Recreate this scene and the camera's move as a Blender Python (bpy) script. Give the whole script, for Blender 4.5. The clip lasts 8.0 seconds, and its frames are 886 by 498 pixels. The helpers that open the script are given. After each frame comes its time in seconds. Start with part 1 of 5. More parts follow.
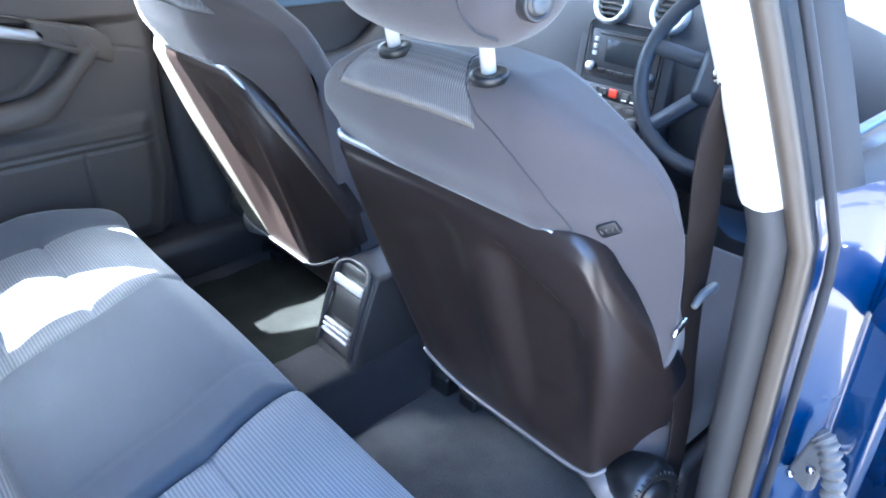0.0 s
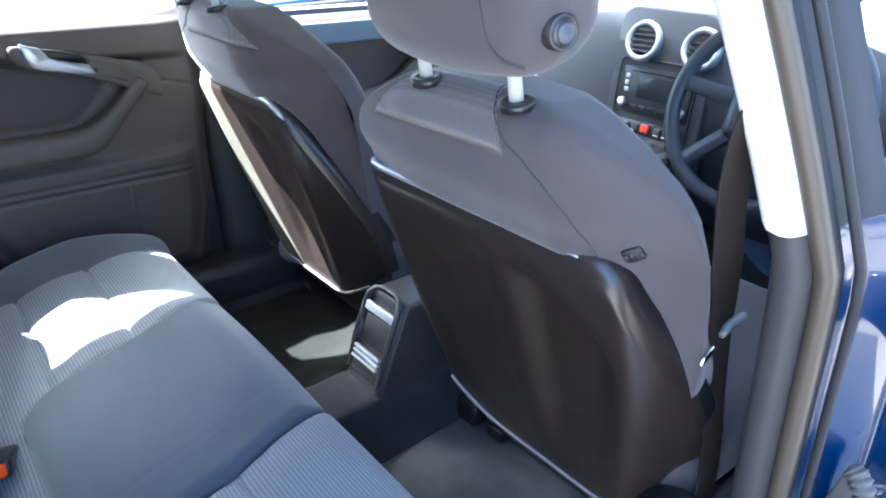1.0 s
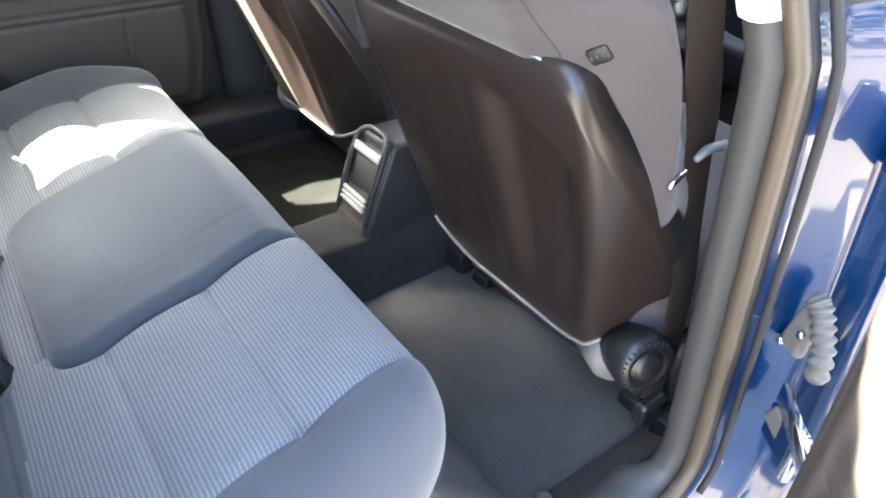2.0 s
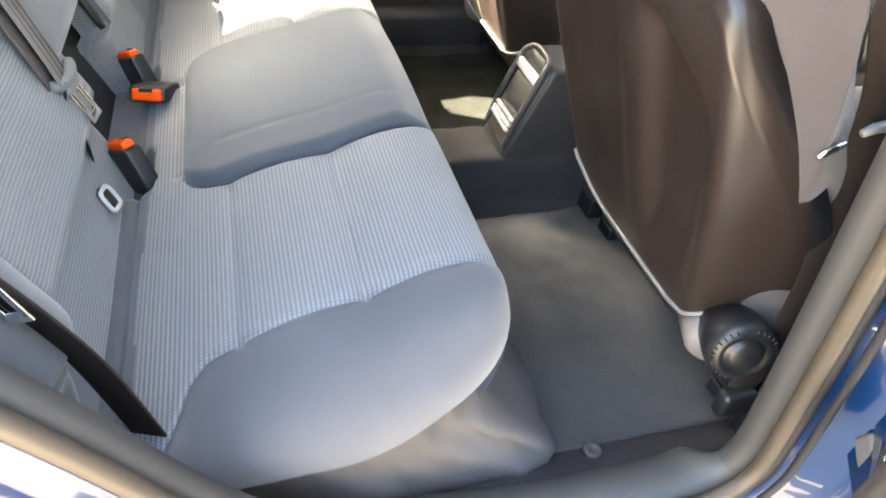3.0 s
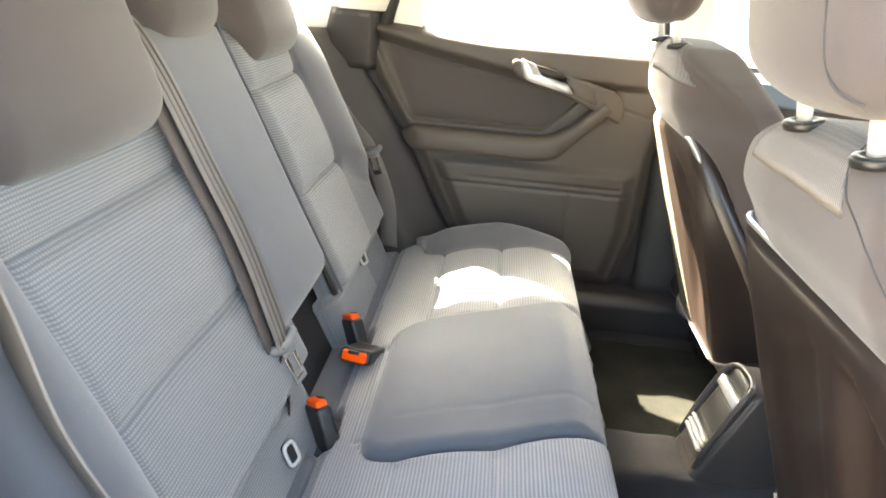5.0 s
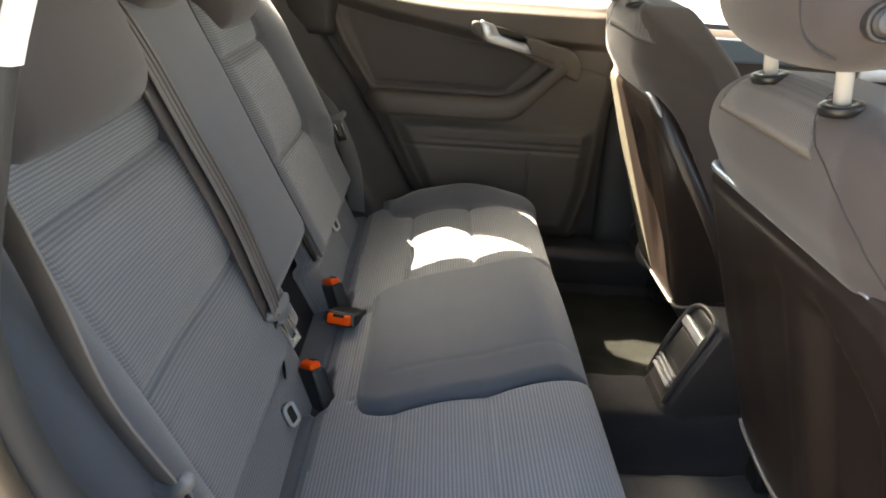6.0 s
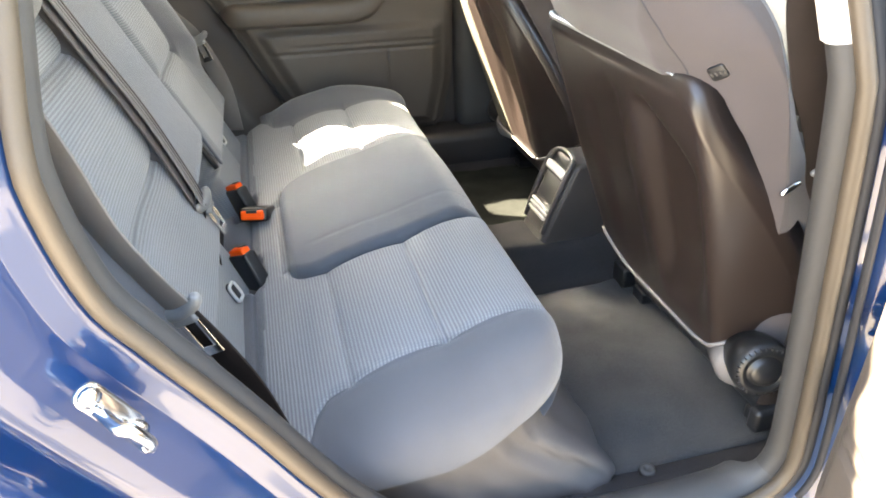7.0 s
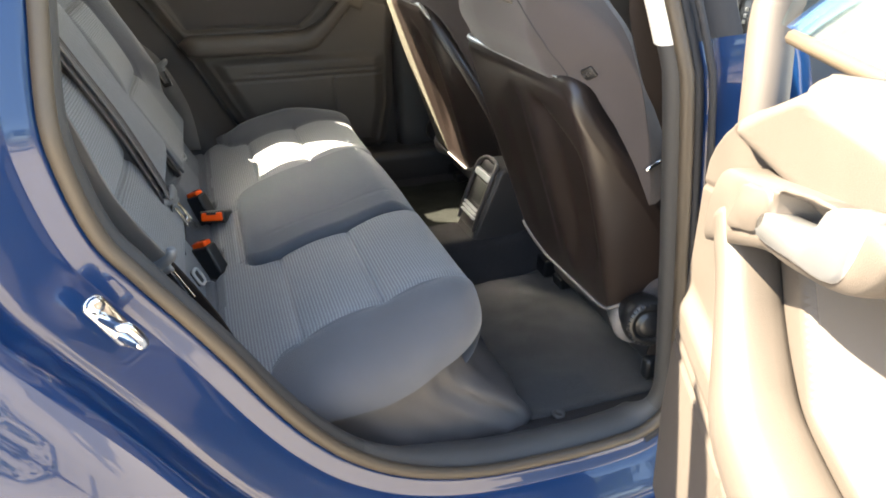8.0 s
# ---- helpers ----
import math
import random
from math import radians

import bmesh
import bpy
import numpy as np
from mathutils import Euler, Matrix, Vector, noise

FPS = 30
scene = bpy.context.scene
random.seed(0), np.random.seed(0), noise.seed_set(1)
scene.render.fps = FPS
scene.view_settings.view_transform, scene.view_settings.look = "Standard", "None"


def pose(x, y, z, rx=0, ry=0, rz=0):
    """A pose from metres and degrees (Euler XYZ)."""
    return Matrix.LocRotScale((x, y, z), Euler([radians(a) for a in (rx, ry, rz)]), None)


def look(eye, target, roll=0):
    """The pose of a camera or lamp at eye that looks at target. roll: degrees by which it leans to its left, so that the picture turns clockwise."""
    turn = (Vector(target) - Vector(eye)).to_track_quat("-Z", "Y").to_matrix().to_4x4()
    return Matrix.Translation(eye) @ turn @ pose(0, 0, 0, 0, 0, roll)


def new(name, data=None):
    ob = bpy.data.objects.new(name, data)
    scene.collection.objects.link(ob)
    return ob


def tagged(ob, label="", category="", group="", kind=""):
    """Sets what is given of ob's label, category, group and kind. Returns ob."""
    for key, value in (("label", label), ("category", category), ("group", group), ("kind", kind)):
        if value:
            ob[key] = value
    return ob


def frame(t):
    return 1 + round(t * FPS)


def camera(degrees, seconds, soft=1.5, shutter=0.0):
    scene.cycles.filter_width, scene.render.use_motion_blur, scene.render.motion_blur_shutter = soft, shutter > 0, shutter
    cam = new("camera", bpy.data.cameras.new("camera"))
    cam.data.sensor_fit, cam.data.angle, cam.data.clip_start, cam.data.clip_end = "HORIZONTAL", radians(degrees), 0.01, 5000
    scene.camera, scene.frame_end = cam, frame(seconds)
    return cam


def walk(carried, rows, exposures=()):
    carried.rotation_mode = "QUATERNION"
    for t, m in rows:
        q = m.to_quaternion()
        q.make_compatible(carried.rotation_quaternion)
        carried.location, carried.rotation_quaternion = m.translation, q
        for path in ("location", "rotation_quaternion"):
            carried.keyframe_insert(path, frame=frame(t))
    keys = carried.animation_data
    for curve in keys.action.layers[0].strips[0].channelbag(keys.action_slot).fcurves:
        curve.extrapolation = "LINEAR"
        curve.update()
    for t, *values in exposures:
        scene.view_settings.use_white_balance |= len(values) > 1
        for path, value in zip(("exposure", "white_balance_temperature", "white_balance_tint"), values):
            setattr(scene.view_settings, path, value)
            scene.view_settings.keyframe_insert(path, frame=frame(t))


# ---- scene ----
# The rear of a blue hatchback, seen through its open rear door. x: towards the driver's side, y: forwards, z: up from the ground.
cam = camera(66.8, 8.0, soft=1.8)
PATH = [
    (0, (0.886, -0.341, 1.249), (-0.396, 0.851, 0.282), 1.4),
    (0.5, (0.889, -0.342, 1.266), (-0.489, 0.843, 0.432), 0.4),
    (1, (0.907, -0.351, 1.244), (-0.479, 0.798, 0.373), 0.9),
    (1.5, (0.931, -0.322, 1.194), (-0.404, 0.724, 0.135), 1.0),
    (1.7, (0.944, -0.31, 1.178), (-0.371, 0.702, 0.061), 0.9),
    (2.8, (1.025, -0.251, 1.118), (-0.324, 0.471, -0.169), 8.5),
    (3, (1.025, -0.239, 1.113), (-0.397, 0.284, -0.193), 7.5),
    (3.5, (1.021, -0.198, 1.115), (-0.486, 0.109, -0.163), 8.7),
    (4, (1.002, -0.185, 1.145), (-0.653, -0.087, 0.026), 5.1),
    (4.5, (0.996, -0.186, 1.172), (-0.795, -0.218, 0.283), 5.4),
    (4.7, (0.99, -0.182, 1.188), (-0.839, -0.267, 0.383), 5.5),
    (5.8, (1.033, -0.201, 1.204), (-0.83, -0.315, 0.486), 3.9),
    (6, (1.037, -0.24, 1.203), (-0.773, -0.183, 0.354), 4.1),
    (6.5, (1.106, -0.294, 1.181), (-0.613, 0.027, 0.212), 2.3),
    (7, (1.232, -0.325, 1.168), (-0.437, 0.115, 0.157), -0.7),
    (7.5, (1.396, -0.328, 1.164), (-0.264, 0.238, 0.203), 3.9),
    (8, (1.444, -0.349, 1.166), (-0.241, 0.234, 0.26), -0.1),
]
EXPOSURES = [(0.0, 4.67, 5050, 8), (0.5, 4.71, 5150, 8), (1.0, 4.13, 5250, 8), (1.5, 4.5, 5950, 8), (1.7, 4.6, 6200, 8), (2.8, 5.13, 7700, 8), (3.5, 4.98, 8150, 8), (4.0, 5.03, 7900, 8), (4.7, 5.29, 8200, 8), (5.8, 3.7, 8200, 10), (6.0, 3.61, 8100, 10), (6.5, 4.25, 8000, 10), (7.0, 4.94, 7900, 8), (7.5, 4.73, 8100, 8), (8.0, 3.81, 7700, 8)]
walk(cam, [(t, look(eye, target, roll)) for t, eye, target, roll in PATH], EXPOSURES)

# ---- light ----
SUN = Vector((-0.45, -0.72, 1.0)).normalized()
world = bpy.data.worlds.new("sky")
scene.world = world
world.use_nodes = True
sky = world.node_tree.nodes.new("ShaderNodeTexSky")
sky.sky_type, sky.sun_disc = "NISHITA", False
sky.sun_elevation = math.asin(SUN.z)
sky.sun_rotation = math.atan2(SUN.x, SUN.y)
world.node_tree.links.new(sky.outputs[0], world.node_tree.nodes["Background"].inputs[0])
world.node_tree.nodes["Background"].inputs[1].default_value = 0.10
sun = new("sun", bpy.data.lights.new("sun", "SUN"))
sun.data.energy, sun.data.angle, sun.data.color = 5.0, radians(0.6), (1.0, 0.94, 0.84)
sun.matrix_world = look(SUN * 30, (0, 0, 0))


# ---- materials ----
def material(name, base, rough=0.5, metal=0.0, vary=0.12, grain=900.0, bump=0.15, coat=0.0, sheen=0.0, blotch=9.0, spec=0.5, tint=None, coat_ior=1.5):
    """A plain surface with colour that varies at two scales, and a fine relief."""
    m = bpy.data.materials.new(name)
    m.use_nodes = True
    t = m.node_tree
    b = t.nodes["Principled BSDF"]
    b.inputs["Roughness"].default_value = rough
    b.inputs["Metallic"].default_value = metal
    b.inputs["Coat Weight"].default_value = coat
    b.inputs["Coat IOR"].default_value = coat_ior
    b.inputs["Coat Roughness"].default_value = 0.03
    b.inputs["Sheen Weight"].default_value = sheen
    b.inputs["Specular IOR Level"].default_value = spec
    where = t.nodes.new("ShaderNodeTexCoord")
    fine, wide = t.nodes.new("ShaderNodeTexNoise"), t.nodes.new("ShaderNodeTexNoise")
    fine.inputs["Scale"].default_value, wide.inputs["Scale"].default_value = grain, blotch
    fine.inputs["Detail"].default_value, wide.inputs["Detail"].default_value = 2, 5
    add = t.nodes.new("ShaderNodeMath")
    add.operation = "ADD"
    ramp = t.nodes.new("ShaderNodeMapRange")
    ramp.inputs["From Min"].default_value, ramp.inputs["From Max"].default_value = 0.6, 1.4
    mix = t.nodes.new("ShaderNodeMix")
    mix.data_type = "RGBA"
    dark = tuple(c * (1 - vary) for c in base)
    light = tuple(min(1, c * (1 + vary)) for c in (tint or base))
    mix.inputs[6].default_value, mix.inputs[7].default_value = (*dark, 1), (*light, 1)
    for n in (fine, wide):
        t.links.new(where.outputs["Object"], n.inputs["Vector"])
    t.links.new(fine.outputs[0], add.inputs[0])
    t.links.new(wide.outputs[0], add.inputs[1])
    t.links.new(add.outputs[0], ramp.inputs["Value"])
    t.links.new(ramp.outputs[0], mix.inputs[0])
    t.links.new(mix.outputs[2], b.inputs["Base Color"])
    if bump:
        relief = t.nodes.new("ShaderNodeBump")
        relief.inputs["Strength"].default_value, relief.inputs["Distance"].default_value = bump, 0.001
        t.links.new(fine.outputs[0], relief.inputs["Height"])
        t.links.new(relief.outputs[0], b.inputs["Normal"])
    rg = t.nodes.new("ShaderNodeMapRange")
    rg.inputs["To Min"].default_value, rg.inputs["To Max"].default_value = max(0.02, rough - 0.03), min(1, rough + 0.03)
    rg.inputs["From Min"].default_value, rg.inputs["From Max"].default_value = 0.35, 0.65
    t.links.new(wide.outputs[0], rg.inputs["Value"])
    t.links.new(rg.outputs[0], b.inputs["Roughness"])
    return m


def ribbed(name, axis, low, high, pitch):
    """Corded cloth: light and dark cords that lie side by side along one axis, with a weave across them."""
    m = material(name, low, 0.9, vary=0.15, grain=1400, bump=0.3, sheen=0.25)
    t = m.node_tree
    b = t.nodes["Principled BSDF"]
    mix = [n for n in t.nodes if n.bl_idname == "ShaderNodeMix"][0]
    where = [n for n in t.nodes if n.bl_idname == "ShaderNodeTexCoord"][0]
    relief = [n for n in t.nodes if n.bl_idname == "ShaderNodeBump"][0]
    wave = t.nodes.new("ShaderNodeTexWave")
    wave.wave_type, wave.bands_direction, wave.wave_profile = "BANDS", axis, "SIN"
    wave.inputs["Scale"].default_value = 2 * math.pi / (20 * pitch)
    wave.inputs["Distortion"].default_value = 0.35
    wave.inputs["Detail Scale"].default_value = 40
    t.links.new(where.outputs["Object"], wave.inputs["Vector"])
    over = t.nodes.new("ShaderNodeMix")
    over.data_type = "RGBA"
    over.inputs[7].default_value = (*high, 1)
    cross = t.nodes.new("ShaderNodeTexWave")
    cross.wave_type, cross.bands_direction, cross.wave_profile = "BANDS", "Y" if axis == "X" else "X", "SIN"
    cross.inputs["Scale"].default_value = 2 * math.pi / (20 * 0.0042)
    cross.inputs["Distortion"].default_value = 0.6
    cross.inputs["Detail Scale"].default_value = 30
    t.links.new(where.outputs["Object"], cross.inputs["Vector"])
    soft = t.nodes.new("ShaderNodeMapRange")
    soft.inputs["To Min"].default_value = 0.55
    t.links.new(cross.outputs["Fac"], soft.inputs["Value"])
    woven = t.nodes.new("ShaderNodeMath")
    woven.operation = "MULTIPLY"
    t.links.new(wave.outputs["Fac"], woven.inputs[0])
    t.links.new(soft.outputs[0], woven.inputs[1])
    t.links.new(woven.outputs[0], over.inputs[0])
    t.links.new(mix.outputs[2], over.inputs[6])
    t.links.new(over.outputs[2], b.inputs["Base Color"])
    second = t.nodes.new("ShaderNodeBump")
    second.inputs["Strength"].default_value, second.inputs["Distance"].default_value = 0.5, 0.0015
    t.links.new(woven.outputs[0], second.inputs["Height"])
    t.links.new(relief.outputs[0], second.inputs["Normal"])
    t.links.new(second.outputs[0], b.inputs["Normal"])
    return m


def glass(name, tint, rough=0.0):
    m = bpy.data.materials.new(name)
    m.use_nodes = True
    b = m.node_tree.nodes["Principled BSDF"]
    b.inputs["Base Color"].default_value = (*tint, 1)
    b.inputs["Transmission Weight"].default_value = 1
    b.inputs["Roughness"].default_value = rough
    b.inputs["IOR"].default_value = 1.45
    return m


CLOTH = material("smooth seat cloth", (0.071, 0.074, 0.085), 0.92, grain=1600, bump=0.35, sheen=0.3, vary=0.18)
CLOTH_MIDDLE = material("plain middle seat cloth", (0.057, 0.064, 0.0777), 0.9, grain=1500, bump=0.4, sheen=0.25, vary=0.2)
# Colour of the belt's stripes, and of the strand painted as if in shadow.
WEB_SHADE_STRIPE = material("shaded strand and stripe webbing", (0.062, 0.052, 0.050), 0.62, grain=1500, bump=0.5, vary=0.2)
CLOTH_FRONT = material("front seat cloth", (0.055, 0.045, 0.0445), 0.92, grain=1600, bump=0.35, sheen=0.2, vary=0.18)
RIB_Y = ribbed("corded cloth of the cushion", "Y", (0.118, 0.123, 0.132), (0.238, 0.244, 0.257), 0.0052)
RIB_X = ribbed("corded cloth of the backrest", "Z", (0.102, 0.106, 0.113), (0.205, 0.210, 0.221), 0.0042)
DOTTED = ribbed("dotted cloth strip", "X", (0.06, 0.055, 0.058), (0.16, 0.15, 0.15), 0.0034)
DARK = material("dark moulded plastic", (0.030, 0.027, 0.027), 0.42, grain=1300, bump=0.10, vary=0.15)
PANEL = material("seat back plastic", (0.0215, 0.0150, 0.0128), 0.35, grain=1500, bump=0.03, vary=0.12, blotch=2.0, spec=0.5)
DOORTRIM = material("door trim plastic", (0.058, 0.048, 0.041), 0.55, grain=1100, bump=0.22, vary=0.12)
# Blue-grey tone carries sky light on the front door tops.
SKYLIT_TOP = material("door top with painted sky light", (0.115, 0.145, 0.175), 0.4, grain=1100, bump=0.1)
DOORSOFT = material("door insert cloth", (0.052, 0.044, 0.041), 0.85, grain=1500, bump=0.35, sheen=0.2)
# Pale tone carries the strip of sun on the far seat's back.
SUNSTRIP = material("backrest side with painted sun", (0.090, 0.081, 0.058), 0.85, grain=1300, bump=0.2, vary=0.08)
PILLAR = material("pillar plastic", (0.035, 0.033, 0.032), 0.66, grain=1100, bump=0.2)
SILLTRIM = material("scuffed sill plastic", (0.045, 0.043, 0.042), 0.55, grain=1100, bump=0.25, vary=0.25)
CREAM = material("pale headlining cloth", (0.72, 0.70, 0.64), 0.85, grain=1300, bump=0.15, vary=0.05)
CARPET = material("dark carpet", (0.028, 0.0265, 0.0290), 0.97, grain=700, bump=0.9, vary=0.4, blotch=5, tint=(0.029, 0.028, 0.0295), spec=0.1)
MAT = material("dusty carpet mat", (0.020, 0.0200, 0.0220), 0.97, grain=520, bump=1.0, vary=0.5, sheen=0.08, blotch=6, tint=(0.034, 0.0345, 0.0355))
# Darker than the near mat, to hold down the sun patch on the floor.
SUNDIM_MAT = material("far mat darkened under the sun patch", (0.0105, 0.0112, 0.0105), 0.97, grain=520, bump=1.0, vary=0.5, blotch=6, tint=(0.0165, 0.0175, 0.0155), spec=0.05)
PAINT = material("blue metallic paint", (0.0008, 0.0175, 0.068), 0.30, metal=0.0, vary=0.10, grain=2600, bump=0.012, spec=0.2, coat=0.7, blotch=3, coat_ior=1.5)
PLINTH = material("grey moulded felt", (0.062, 0.058, 0.060), 0.62, grain=800, bump=0.25, vary=0.18)
SEAMLINE = material("dark seam thread", (0.035, 0.033, 0.036), 0.9, bump=0.1)
POST = material("polished steel post", (0.88, 0.88, 0.88), 0.22, metal=0.45, vary=0.03, bump=0.01)
RUBBER = material("door seal rubber", (0.054, 0.040, 0.027), 0.55, grain=900, bump=0.15)
APPLIQUE = material("dark pillar cover", (0.022, 0.022, 0.025), 0.6, bump=0.1, spec=0.25)
CHROME = material("bright metal", (0.80, 0.80, 0.80), 0.16, metal=1.0, vary=0.06, bump=0.02)
SATIN = material("satin silver plastic", (0.50, 0.51, 0.52), 0.42, metal=0.75, vary=0.06, bump=0.03)
LEVER = material("satin aluminium lever", (0.42, 0.42, 0.43), 0.33, metal=0.85, vary=0.05, bump=0.02)
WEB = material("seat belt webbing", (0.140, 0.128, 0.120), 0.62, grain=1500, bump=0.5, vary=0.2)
# Darker tone of the same webbing, made for the strongly lit front belt.
WEBLIT = material("darker belt webbing", (0.019, 0.014, 0.0125), 0.8, grain=1500, bump=0.5, vary=0.2, spec=0.2)
LIP = material("grey shell lip", (0.17, 0.155, 0.15), 0.5, bump=0.1)
BELLOWS = material("worn grey bellows rubber", (0.105, 0.10, 0.095), 0.7, grain=700, bump=0.4, vary=0.3)
BLACK = material("black plastic", (0.012, 0.012, 0.013), 0.38, bump=0.08)
GREYPLASTIC = material("grey tongue plastic", (0.16, 0.16, 0.16), 0.45, bump=0.1)
PALEGREY = material("pale grey plastic", (0.42, 0.42, 0.41), 0.45, bump=0.05)
DIMGREY = material("dim grey plastic", (0.06, 0.062, 0.066), 0.5, bump=0.05)
ORANGE = material("orange push button", (0.88, 0.085, 0.004), 0.5, bump=0.06, vary=0.06, spec=0.2)
RED = material("red switch", (0.8, 0.06, 0.03), 0.4, bump=0.05)
WHITE = material("white plastic", (0.78, 0.78, 0.76), 0.5, bump=0.05, vary=0.05)
DASH = material("soft dashboard skin", (0.034, 0.038, 0.046), 0.62, grain=1000, bump=0.3)
STACK = material("grey centre stack plastic", (0.042, 0.046, 0.054), 0.42, bump=0.05, vary=0.08)
WHEELSKIN = material("steering wheel leather", (0.028, 0.031, 0.038), 0.5, bump=0.2)
RADIO = material("dark radio face", (0.018, 0.020, 0.025), 0.4, bump=0.03, vary=0.08)
SCREEN = material("display", (0.02, 0.025, 0.03), 0.12, bump=0.0)
GROUND = material("pale concrete drive", (0.44, 0.385, 0.315), 0.9, grain=60, bump=0.6, vary=0.2, blotch=0.7)
def mottled(m, dark, scale, low, high):
    """Patches of a darker tone with ragged edges over a material."""
    t = m.node_tree
    b = t.nodes["Principled BSDF"]
    was = b.inputs["Base Color"].links[0].from_socket
    where = [n for n in t.nodes if n.bl_idname == "ShaderNodeTexCoord"][0]
    spots = t.nodes.new("ShaderNodeTexNoise")
    spots.inputs["Scale"].default_value, spots.inputs["Detail"].default_value, spots.inputs["Roughness"].default_value = scale, 4, 0.55
    t.links.new(where.outputs["Object"], spots.inputs["Vector"])
    ramp = t.nodes.new("ShaderNodeMapRange")
    ramp.inputs["From Min"].default_value, ramp.inputs["From Max"].default_value = low, high
    t.links.new(spots.outputs[0], ramp.inputs["Value"])
    over = t.nodes.new("ShaderNodeMix")
    over.data_type = "RGBA"
    t.links.new(ramp.outputs[0], over.inputs[0])
    t.links.new(was, over.inputs[6])
    over.inputs[7].default_value = (*dark, 1)
    t.links.new(over.outputs[2], b.inputs["Base Color"])


# Dark ground patches paint in the shade that the wing mirrors.
mottled(GROUND, (0.17, 0.160, 0.15), 0.55, 0.565, 0.585)
mottled(MAT, (0.052, 0.051, 0.051), 5.0, 0.50, 0.74)
mottled(CARPET, (0.033, 0.032, 0.032), 4.0, 0.52, 0.75)
LEAF = material("leaves of the added hedge", (0.035, 0.060, 0.018), 0.6, vary=0.4, grain=30, bump=0, blotch=2)
PANE = glass("clear car glass", (0.93, 0.97, 0.96))
PANE_GREEN = glass("green tinted car glass", (0.46, 0.72, 0.74))


# ---- building blocks ----
BASE = {}


def thing(name, at, label="", category="", group="", kind=""):
    """An empty at the base of a thing; its parts are given in the car's own coordinates."""
    ob = new(name)
    ob.location = at
    ob.empty_display_size = 0.05
    BASE[ob.name] = Vector(at)
    return tagged(ob, label, category, group, kind)


def part(name, shape, mat, parent=None, label="", flat=False, **tags):
    """One mesh object out of (verts, faces), under a thing or under a part."""
    verts, faces = shape[0], shape[1]
    base = BASE[parent.name] if parent is not None else Vector((0, 0, 0))
    me = bpy.data.meshes.new(name)
    me.from_pydata([Vector(v) - base for v in verts], [], faces)
    bm = bmesh.new()
    bm.from_mesh(me)
    bmesh.ops.recalc_face_normals(bm, faces=bm.faces)
    bm.to_mesh(me)
    bm.free()
    mats = mat if isinstance(mat, (list, tuple)) else [mat]
    for one in mats:
        me.materials.append(one)
    if len(shape) > 2:
        me.polygons.foreach_set("material_index", shape[2])
    if not flat:
        me.polygons.foreach_set("use_smooth", [True] * len(me.polygons))
    me.update()
    ob = new(name, me)
    if parent is not None:
        ob.parent = parent
        BASE[ob.name] = base
    else:
        BASE[ob.name] = base
    return tagged(ob, label, **tags)


def moved(shape, m):
    return [m @ Vector(v) for v in shape[0]], shape[1]


def loft(rings, closed=True, caps=True):
    n = len(rings[0])
    verts = [Vector(p) for r in rings for p in r]
    faces = []
    for i in range(len(rings) - 1):
        for j in range(n if closed else n - 1):
            k = (j + 1) % n
            faces.append((i * n + j, i * n + k, (i + 1) * n + k, (i + 1) * n + j))
    if caps and closed:
        faces.append(tuple(range(n)))
        faces.append(tuple((len(rings) - 1) * n + j for j in range(n)))
    return verts, faces


def smooth_line(points, n, closed=False):
    """A Catmull-Rom line through the points, n steps to each piece."""
    p = [Vector(q) for q in points]
    out = []
    m = len(p)
    for i in range(m if closed else m - 1):
        if closed:
            a, b, c, d = p[i - 1], p[i], p[(i + 1) % m], p[(i + 2) % m]
        else:
            a, b, c, d = p[max(i - 1, 0)], p[i], p[i + 1], p[min(i + 2, m - 1)]
        for k in range(n):
            t = k / n
            out.append(0.5 * (2 * b + (c - a) * t + (2 * a - 5 * b + 4 * c - d) * t * t + (3 * b - a - 3 * c + d) * t ** 3))
    if not closed:
        out.append(p[-1])
    return out


def tube(points, r, n=10, closed=False, flat=1.0):
    """A round bar along a line; r is a number or one for each point."""
    p = [Vector(q) for q in points]
    m = len(p)
    rings = []
    side = None
    for i in range(m):
        ahead = (p[(i + 1) % m] - p[i - 1]) if closed else (p[min(i + 1, m - 1)] - p[max(i - 1, 0)])
        ahead.normalize()
        if side is None:
            side = ahead.cross(Vector((0, 0, 1)) if abs(ahead.z) < 0.9 else Vector((1, 0, 0)))
        side = (side - ahead * side.dot(ahead)).normalized()
        up = side.cross(ahead)
        rr = r[i] if isinstance(r, (list, tuple)) else r
        rings.append([p[i] + side * (rr * math.cos(2 * math.pi * k / n)) + up * (rr * flat * math.sin(2 * math.pi * k / n)) for k in range(n)])
    if closed:
        rings.append(rings[0])
    return loft(rings, True, not closed)


def ribbon(points, across, width, thick=0.0022):
    """A strap along a line; across gives the way of its width at each point, or one for all."""
    p = [Vector(q) for q in points]
    rings = []
    for i, q in enumerate(p):
        a = Vector(across[i] if isinstance(across, list) else across)
        ahead = (p[min(i + 1, len(p) - 1)] - p[max(i - 1, 0)]).normalized()
        a = (a - ahead * a.dot(ahead)).normalized()
        up = a.cross(ahead) * (thick / 2)
        w = a * (width / 2)
        rings.append([q - w - up, q - w * 0.96 - up * 1.3, q + w * 0.96 - up * 1.3, q + w - up, q + w + up, q + w * 0.96 + up * 1.3, q - w * 0.96 + up * 1.3, q - w + up])
    return loft(rings)


